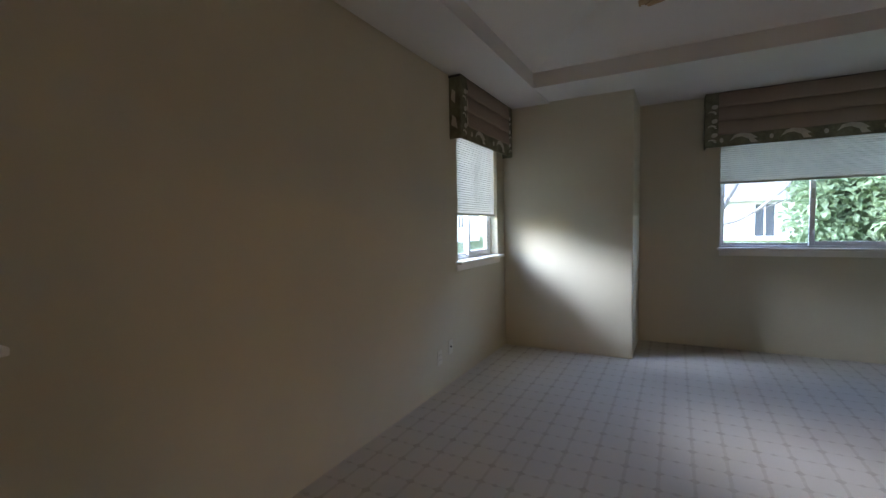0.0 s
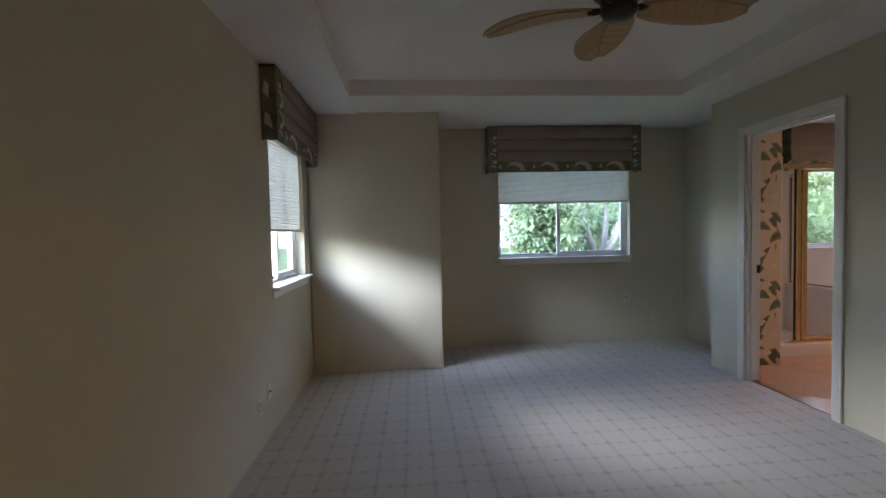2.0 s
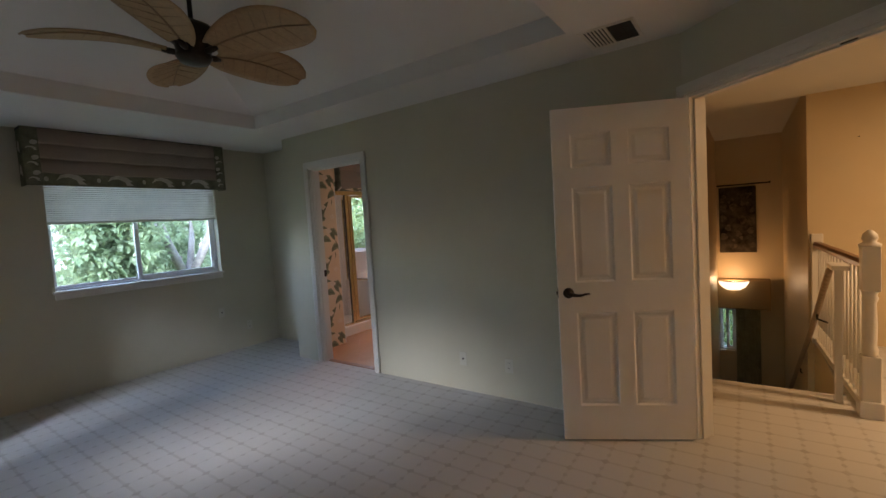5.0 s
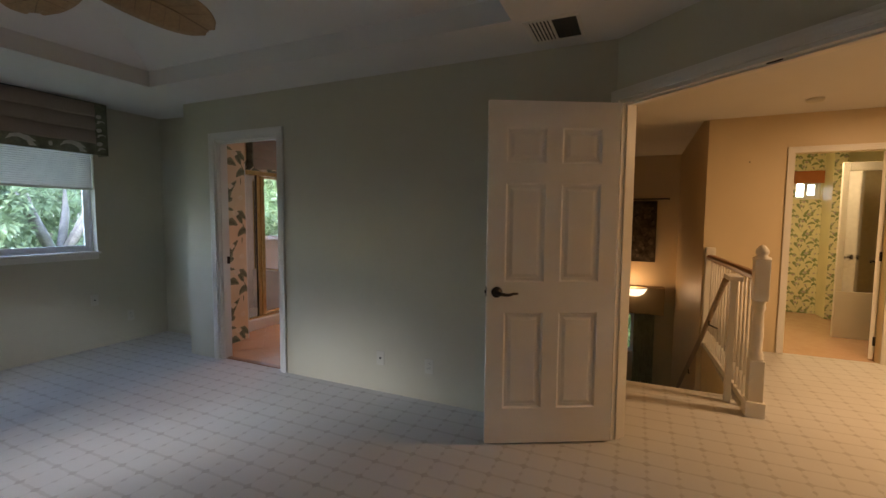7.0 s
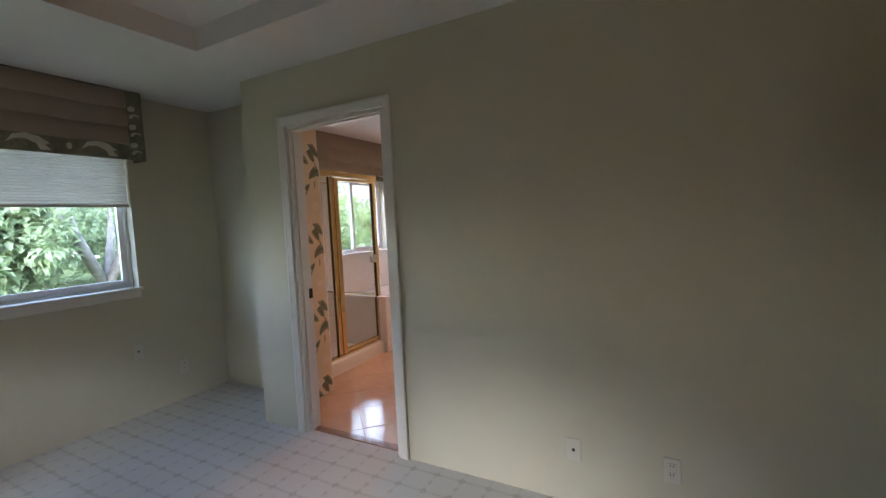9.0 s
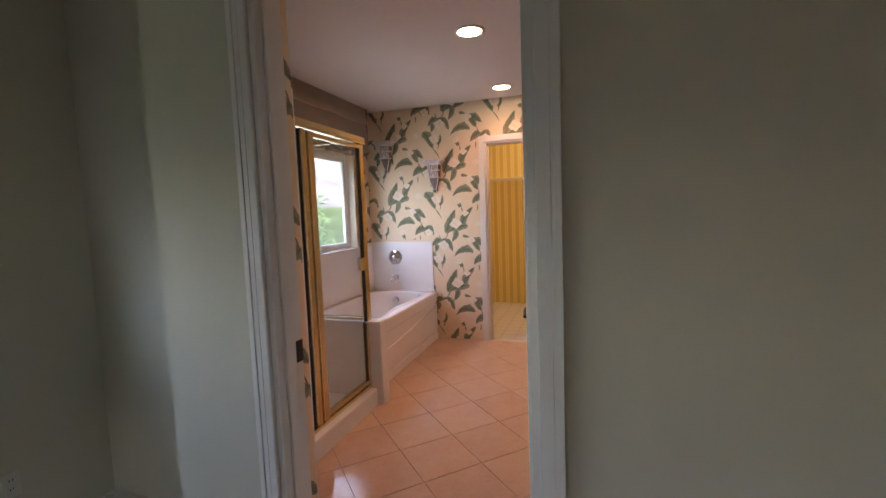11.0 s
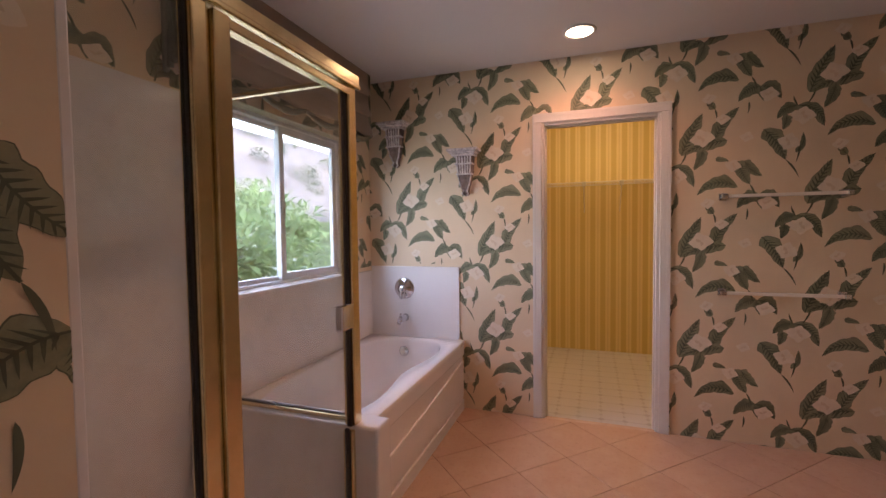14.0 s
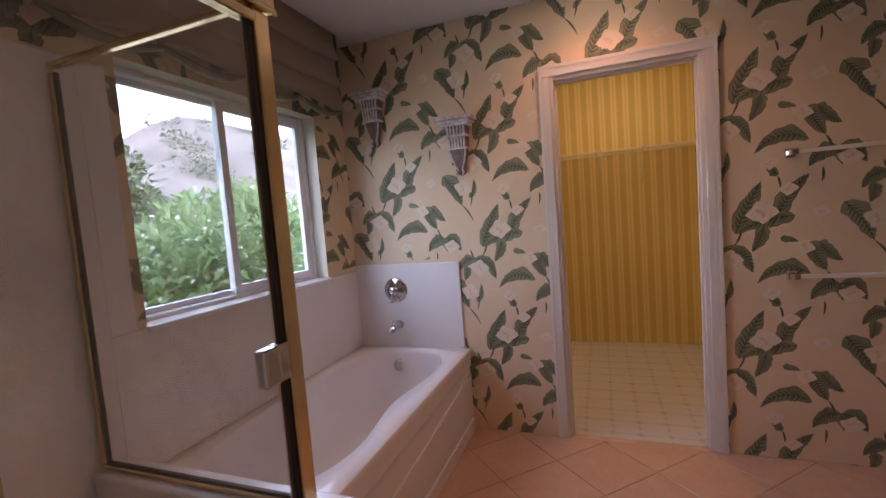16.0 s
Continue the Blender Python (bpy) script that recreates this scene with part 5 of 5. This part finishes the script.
def leaf_veins(u0, v0, u1, v1, w, bend):
    """Dark midrib and curved side veins of one leaf, as thin slivers."""
    du, dv = u1 - u0, v1 - v0
    n = math.hypot(du, dv)
    px, py = -dv / n, du / n

    def at(t, s):
        c = bend * n * 2 * t * (1 - t) + s
        return u0 + du * t + px * c, v0 + dv * t + py * c

    rib = [at(t / 8, 0.026 * w) for t in range(9)] + [at(t / 8, -0.026 * w) for t in range(8, -1, -1)]
    out = [rib]
    if w < 0.03:
        return out
    for k in range(1, 10):
        t = 0.09 * k
        for s in (1, -1):
            h = 0.40 * w * min(1.0, 5.0 * t) ** 0.6 * (1 - min(1, t + 0.05) ** 2.6) ** 0.8
            out.append([at(t, 0), at(t + 0.045, 0), at(min(1, t + 0.105), s * 0.6 * h), at(min(1, t + 0.135), s * h), at(min(1, t + 0.075), s * 0.6 * h)])
    return out


def print_paper(parent, to_world, rects, u_ref, v_ref, scale=1.0, mats=("print_leaf", "print_stem", "print_flower", "print_shadow", "print_vein")):
    """Prints the repeat on flat panels; rects are (u0, u1, v0, v1) on the wall."""
    layers = {"leaf_print": [], "outline_print": [], "stem_print": [], "flower_print": [], "blush_print": [], "vein_print": []}
    U, V = 0.655 * scale, 0.64 * scale
    for u0, u1, v0, v1 in rects:
        for i in range(int((u0 - u_ref) / U) - 2, int((u1 - u_ref) / U) + 3):
            for j in range(int((v0 - v_ref) / V) - 2, int((v1 - v_ref) / V) + 3):
                ou, ov = u_ref + U * i, v_ref + V * (j + 0.5 * (i % 2))
                if ou < u0 - 0.5 or ou > u1 + 0.5 or ov < v0 - 0.6 or ov > v1 + 0.6:
                    continue
                for a, b, c, d, w, e in LEAVES + LEAVES_MORE:
                    spot = (ou + scale * a, ov + scale * b, ou + scale * c, ov + scale * d, scale * w, e)
                    for half in leaf_halves(*spot, 1.0 + 0.1 * scale):
                        layers["outline_print"].append((clip(half, u0, u1, v0, v1), 0))
                    for half in leaf_halves(*spot):
                        layers["leaf_print"].append((clip(half, u0, u1, v0, v1), 0))
                    for vein in leaf_veins(*spot):
                        layers["vein_print"].append((clip(vein, u0, u1, v0, v1), 0))
                for a, b, c, d in STEMS:
                    layers["stem_print"].append((clip(leaf_outline(ou + scale * a, ov + scale * b, ou + scale * c, ov + scale * d, 0.010 * scale, 0.12, 0), u0, u1, v0, v1), 1))
                for a, b, q in FLOWERS:
                    turn = 60 * a + 40 * b
                    for k in range(4):
                        an = turn + 1.45 * k
                        tip = (ou + scale * (a + 1.15 * q * math.cos(an)), ov + scale * (b + 0.95 * q * math.sin(an)))
                        base = (ou + scale * (a - 0.25 * q * math.cos(an)), ov + scale * (b - 0.25 * q * math.sin(an)))
                        layers["flower_print"].append((clip(leaf_outline(*base, *tip, 1.15 * q * scale, 0.1, 0.03), u0, u1, v0, v1), 0))
                    for k in range(2):
                        an = turn + 0.7 + 2.2 * k
                        tip = (ou + scale * (a + 0.55 * q * math.cos(an)), ov + scale * (b + 0.5 * q * math.sin(an)))
                        layers["blush_print"].append((clip(leaf_outline(ou + scale * a, ov + scale * b, *tip, 0.3 * q * scale, 0.3, 0.05), u0, u1, v0, v1), 1))
    order = {"outline_print": (mats[1], 0.0005), "leaf_print": (mats[0], 0.0009), "stem_print": (mats[1], 0.0014), "vein_print": (mats[4], 0.0018), "flower_print": (mats[2], 0.0024), "blush_print": (mats[3], 0.0030)}
    for name, (mat, base) in order.items():
        verts, faces = [], []
        for count, (poly, _) in enumerate(layers[name]):
            lift = base + 0.00003 * (count % 13)
            if len(poly) < 3:
                continue
            k = len(verts)
            verts += [to_world(u, v, lift) for u, v in poly]
            faces.append(tuple(range(k, k + len(poly))))
        me = bpy.data.meshes.new(name)
        me.from_pydata(verts, [], faces)
        me.materials.append(M[mat])
        ob = new(name, me)
        ob.parent = parent
        ob["kind"] = "stuff"


find = bpy.data.objects
print_paper(find["wall_closet_door"], lambda u, v, d: (XC - d, -u, v),
            [(-3.425, -YS, 0, HB), (-4.29, -3.425, 2.137, HB), (-4.835, -4.29, 0, HB), (-YW, -4.835, 1.087, HB)], -3.019, 1.167)
print_paper(find["wall_shower_side"], lambda u, v, d: (u, YT - d, v), [(XB + 0.118, 4.39, 0, HB)], 4.327, 1.50)
print_paper(find["wallpaper_4"], lambda u, v, d: (u, YW - 0.003 - d, v),
            [(4.41, 5.56, 1.96, HB), (5.56, 5.655, 1.96, HB), (5.655, WIN_T[0], 1.06, HB), (WIN_T[1], XC, 1.06, HB), (WIN_T[0], WIN_T[1], WIN_T[3], HB)], 7.0, 1.35)
print_paper(find["wall_bath_south"], lambda u, v, d: (-u, YS + d, v), [(-XC, -XB - 0.12, 0, HB)], -5.0, 1.2)
print_paper(find["wallpaper_1"], lambda u, v, d: (XB + 0.118 + d, u, v), [(YS, 3.28, 0, HB)], 2.4, 1.2)
print_paper(find["wallpaper_2"], lambda u, v, d: (XB + 0.118 + d, u, v), [(4.19, YT, 0, HB)], 4.4, 1.0)
LIME = ("lime_leaf", "lime_leaf", "petal", "rust", "lime_leaf")
print_paper(find["wall_hall_bath_1"], lambda u, v, d: (8.95 - d, -u, v), [(0.5, 1.60, 0, H), (1.60, 1.925, 0, 1.68), (1.60, 1.925, 2.10, H)], 1.0, 1.0, 0.45, LIME)
print_paper(find["wall_hall_bath_4"], lambda u, v, d: (8.60 - d, -u, v), [(1.925, 2.07, 0, H)], 1.7, 1.1, 0.45, LIME)

# ---- outdoors ----
def ground_height(x, y):
    def step(a, b, v):
        t = max(0.0, min(1.0, (v - a) / (b - a)))
        return t * t * (3 - 2 * t)
    z = -2.9 + 2.9 * step(6.5, 12.0, y)
    z += 33 * step(30, 110, y) * step(0.3, 0.9, x / max(y, 1.0)) + 8 * step(150, 420, y)
    return z + 0.15 * noise.noise(Vector((x * 0.15, y * 0.15, 0)))


verts, faces = [], []
xs = [-900, -400, -180, -90] + [-50 + 4 * i for i in range(45)] + [150, 200, 260, 400, 900]
ys = [-900, -300, -80, -20, -4, 2, 5.5] + [6.2 + 0.9 * i for i in range(14)] + [20 + 5 * i for i in range(10)] + [75 + 9 * i for i in range(14)] + [230, 330, 500, 900]
for y in ys:
    for x in xs:
        verts.append((x, y, ground_height(x, y)))
w = len(xs)
for j in range(len(ys) - 1):
    for i in range(w - 1):
        faces.append((j * w + i, j * w + i + 1, (j + 1) * w + i + 1, (j + 1) * w + i))
me = bpy.data.meshes.new("ground")
me.from_pydata(verts, [], faces)
me.materials.append(M["lawn"])
me.materials.append(M["hill"])
for p in me.polygons:
    p.use_smooth = True
    p.material_index = 1 if p.center.y > 45 else 0
tagged(new("ground", me), "sloping lawn rising to a dry brown hillside", "ground", kind="structure")


def leaf_mesh(name, mat, centres, size, seed, long=2.2, droop=0.3):
    """Many single folded leaves round the given centres: (x, y, z, spread, count)."""
    rnd = random.Random(seed)
    verts, faces = [], []
    for cx_, cy_, cz_, spread, count in centres:
        for _ in range(count):
            while True:
                d = Vector((rnd.uniform(-1, 1), rnd.uniform(-1, 1), rnd.uniform(-1, 1)))
                if 0.15 < d.length < 1:
                    break
            p = Vector((cx_, cy_, cz_)) + d * spread
            out = (d + Vector((rnd.uniform(-0.7, 0.7), rnd.uniform(-0.7, 0.7), rnd.uniform(-0.2, 0.9) - droop))).normalized()
            side = out.cross(Vector((rnd.uniform(-0.5, 0.5), rnd.uniform(-0.5, 0.5), 1))).normalized()
            up = side.cross(out)
            L = size * rnd.uniform(0.7, 1.3)
            W = L / long
            k = len(verts)
            a = p
            tip = p + out * L - up * L * 0.18
            midp = p + out * L * 0.55 + up * L * 0.03
            verts += [tuple(a), tuple(midp + side * W * 0.5 + up * W * 0.15), tuple(tip), tuple(midp - side * W * 0.5 + up * W * 0.15), tuple(midp)]
            faces += [(k, k + 1, k + 4), (k + 1, k + 2, k + 4), (k + 2, k + 3, k + 4), (k + 3, k, k + 4)]
    me = bpy.data.meshes.new(name)
    me.from_pydata(verts, [], faces)
    me.materials.append(M[mat])
    return me


def tree(name, label, x, y, height, spread, leaf, size, seed, trunks=1, per=60, clumps=40, low=0.35, lean=0.25, blossoms=0, radius=0.12, long=2.2):
    rnd = random.Random(seed)
    z0 = ground_height(x, y) - 0.05
    ob = thing(name, label, "tree" if trunks else "shrub", m=pose(x, y, z0))
    bm = B()
    ends = []
    for k in range(max(1, trunks)):
        a = 2 * math.pi * k / max(1, trunks) + rnd.uniform(-0.4, 0.4)
        p = Vector((0, 0, 0))
        top = Vector((math.cos(a) * spread * lean * (1 if trunks > 1 else 0.2), math.sin(a) * spread * lean * (1 if trunks > 1 else 0.2), height * 0.55))
        mid = top * 0.5 + Vector((rnd.uniform(-0.2, 0.2), rnd.uniform(-0.2, 0.2), 0)) * spread * 0.4
        tube(bm, [p, mid, top], [radius, radius * 0.75, radius * 0.55], 8)
        for b in range(5):
            an = a + rnd.uniform(-1.3, 1.3) if trunks > 1 else rnd.uniform(0, 6.28)
            e = top + Vector((math.cos(an), math.sin(an), rnd.uniform(0.2, 0.9))) * spread * rnd.uniform(0.35, 0.6)
            e.z = min(e.z, height * 0.85)
            m1 = top.lerp(e, 0.5) + Vector((0, 0, 0.12 * spread))
            tube(bm, [top * 0.98, m1, e], [radius * 0.45, radius * 0.28, radius * 0.12], 6)
            ends.append(e)
    part("trunk", bm, "bark", ob, smooth=True)
    centres = []
    for k in range(clumps):
        if k < len(ends):
            c = ends[k]
        else:
            a, q = rnd.uniform(0, 6.28), math.sqrt(rnd.uniform(0, 1))
            zz = rnd.uniform(low, 1.0)
            r = spread * q * (0.55 + 0.45 * math.sin(math.pi * min(1, max(0, (zz - low) / (1.02 - low)) * 0.8 + 0.15)))
            c = Vector((r * math.cos(a), r * math.sin(a), height * zz))
        centres.append((c.x, c.y, c.z, spread * rnd.uniform(0.16, 0.30), per))
    crown = new("crown", leaf_mesh("crown", leaf, centres, size, seed + 1, long))
    crown.parent = ob
    if blossoms:
        pts = [(c[0], c[1], c[2] + 0.5 * c[3], c[3] * 0.8, blossoms) for c in centres]
        fl = new("blossoms", leaf_mesh("blossoms", "blossom", pts, size * 0.3, seed + 2, 1.1))
        fl.parent = crown
    return ob


tree("shrub", "broad pale green shrub with large drooping leaves", 5.3, 15.2, 2.45, 1.25, "leaf_b", 0.27, 11, 0, 70, 64, 0.12, radius=0.05, long=2.0)
tree("shrub", "broad pale green shrub beside a tree", 7.4, 18.2, 2.6, 1.9, "leaf_b", 0.28, 12, 0, 60, 60, 0.12, radius=0.05, long=2.0)
tree("tree", "grey multi-stemmed tree with open branches", 7.45, 15.2, 5.2, 2.8, "leaf_c", 0.22, 13, 5, 34, 46, 0.52, 0.45, radius=0.13)
tree("tree", "spreading tree behind the shrubs", 11.5, 24.0, 4.5, 3.0, "leaf_b", 0.30, 14, 3, 50, 70, 0.25, radius=0.16)
LIMBED = tree("tree", "leafy tree with thin dark limbs by the window", 2.2, 13.5, 5.2, 2.2, "leaf_c", 0.12, 15, 3, 20, 24, 0.62, 0.5, radius=0.08)
tree("tree", "plumeria tree with long leaves and white flowers", 9.6, 10.2, 2.15, 1.7, "leaf_a", 0.30, 16, 4, 46, 90, 0.42, 0.4, 5, 0.09, 3.2)
tree("tree", "plumeria tree with long leaves outside the tub window", 12.2, 11.6, 2.05, 1.7, "leaf_a", 0.30, 17, 4, 44, 70, 0.4, 0.4, 5, 0.09, 3.2)
tree("tree", "round green tree at the foot of the hill", 22.0, 34.0, 6.5, 4.2, "leaf_c", 0.6, 18, 1, 46, 60, 0.25, radius=0.25)
tree("tree", "round green tree beside a house", 45.0, 44.0, 4.6, 3.6, "leaf_a", 0.35, 19, 1, 110, 50, 0.25, radius=0.25)
tree("tree", "dense green tree beyond the stairs", 11.9, 0.9, 3.0, 1.5, "leaf_a", 0.28, 20, 2, 40, 60, 0.2, radius=0.1, long=2.6)
bm = B()
tube(bm, [(0.0, 0, 1.15), (0.35, 0.05, 1.24), (0.72, 0, 1.33), (1.15, -0.04, 1.60), (1.65, 0, 2.08), (2.1, 0.1, 2.7)], [0.06, 0.05, 0.042, 0.038, 0.034, 0.02], 8)
tube(bm, [(1.15, -0.04, 1.60), (1.5, 0.1, 1.72), (1.9, 0.15, 1.95)], [0.02, 0.015, 0.008], 6)
part("low_limb", bm, "bark", LIMBED, "thin dark curved limb", smooth=True)
rnd = random.Random(40)
hc = []
for k in range(90):
    x, y = rnd.uniform(-20, 150), rnd.uniform(55, 130)
    hc.append((x, y, ground_height(x, y) + 0.8, rnd.uniform(1.2, 3.0), 170))
tagged(new("hillside_scrub", leaf_mesh("hillside_scrub", "leaf_c", hc, 0.5, 41, 1.6)), "scattered green scrub on the hillside", "scrub", kind="stuff")


def house(label, x, y, w, d, h, turn, openings):
    ob = thing("house", label, "house", "neighbouring houses", pose(x, y, ground_height(x, y) - 0.3, 0, 0, turn))
    bm = B()
    box(bm, -w / 2, 0, 0, w / 2, d, h)
    part("wall", bm, "stucco", ob)
    bm = B()
    prism(bm, [(-w / 2 - 0.6, -0.7, h), (-w / 2 - 0.6, d + 0.7, h), (-w / 2 - 0.6, d / 2, h + d * 0.22)], (w + 1.2, 0, 0))
    part("roof", bm, "roofing", ob)
    bm = B()
    box(bm, -w / 2 - 0.6, -0.78, h - 0.16, w / 2 + 0.6, -0.7, h + 0.06)
    part("fascia", bm, "stucco", ob)
    for u, z, ww, hh in openings:
        bm = B()
        for a in ((u - 0.08, -0.06, z - 0.08, u, 0.0, z + hh + 0.08), (u + ww, -0.06, z - 0.08, u + ww + 0.08, 0.0, z + hh + 0.08), (u, -0.06, z - 0.08, u + ww, 0.0, z), (u, -0.06, z + hh, u + ww, 0.0, z + hh + 0.08), (u + ww / 2 - 0.03, -0.05, z, u + ww / 2 + 0.03, 0.0, z + hh)):
            box(bm, *a)
        fr = part("window", bm, "vinyl", ob)
        bm = B()
        box(bm, u, -0.03, z, u + ww, -0.012, z + hh)
        part("pane", bm, "dark_pane", fr)
    return ob


house("white stucco house with a low roof beyond the garden", 7.0, 34.0, 20.0, 9.0, 3.0, -4, ((-5.0, 1.0, 1.6, 1.2), (-1.0, 0.6, 1.0, 2.0), (2.2, 1.0, 2.0, 1.2), (6.0, 1.0, 1.5, 1.2)))
house("white stucco house close beside the bedroom", -13.0, 12.0, 44.0, 8.0, 3.0, 90, ((-14.0, 1.2, 1.2, 1.2), (-9.0, 1.2, 1.4, 1.4), (3.0, 1.2, 1.2, 1.2), (12.0, 1.2, 1.4, 1.2), (18.0, 1.4, 0.9, 0.9)))
house("pale house at the foot of the hill", 33.0, 33.0, 12.0, 8.0, 3.0, 35, ((-4.0, 1.0, 1.6, 1.2), (1.0, 1.0, 1.6, 1.2)))

# ---- bathroom floor tiles, laid diagonally ----
PITCH, GAP = 0.345, 0.0036
ox, oy = 5.17, 4.035
shared = {}
for i in range(-14, 15):
    for j in range(-14, 15):
        c0 = (ox + PITCH * (i - j) / math.sqrt(2), oy + PITCH * (i + j + 1) / math.sqrt(2))
        r = (PITCH - GAP) / math.sqrt(2)
        poly = [(c0[0] + r, c0[1]), (c0[0], c0[1] + r), (c0[0] - r, c0[1]), (c0[0], c0[1] - r)]
        cut = clip(poly, 3.862, XC - 0.002, YS, 4.86)
        if len(cut) < 3 or (c0[0] > 4.6 and c0[1] > 5.1) or (c0[0] < 4.3 and c0[1] > 4.8):
            continue
        whole = len(cut) == 4 and all(abs(a - b) < 1e-6 for p, q in zip(sorted(cut), sorted(poly)) for a, b in zip(p, q))
        if whole and "tile" in shared:
            me = shared["tile"]
        else:
            pts = [(p[0] - c0[0], p[1] - c0[1]) for p in cut]
            bm = B()
            k = len(pts)
            mx, my = sum(p[0] for p in pts) / k, sum(p[1] for p in pts) / k
            low = [bm.verts.new((x, y, -0.0115)) for x, y in pts]
            mid = [bm.verts.new((x, y, -0.0012)) for x, y in pts]
            top = [bm.verts.new((mx + (x - mx) * 0.994, my + (y - my) * 0.994, 0.0)) for x, y in pts]
            for a, b in ((low, mid), (mid, top)):
                for q in range(k):
                    bm.faces.new((a[q], a[(q + 1) % k], b[(q + 1) % k], b[q]))
            bm.faces.new(top)
            bmesh.ops.recalc_face_normals(bm, faces=bm.faces)
            me = finish(bm, "tile", "tile")
            if whole:
                shared["tile"] = me
        ob = new("tile", me)
        ob.location = (c0[0], c0[1], random.uniform(-0.0006, 0.0))
        ob.parent = FLOOR_BATH
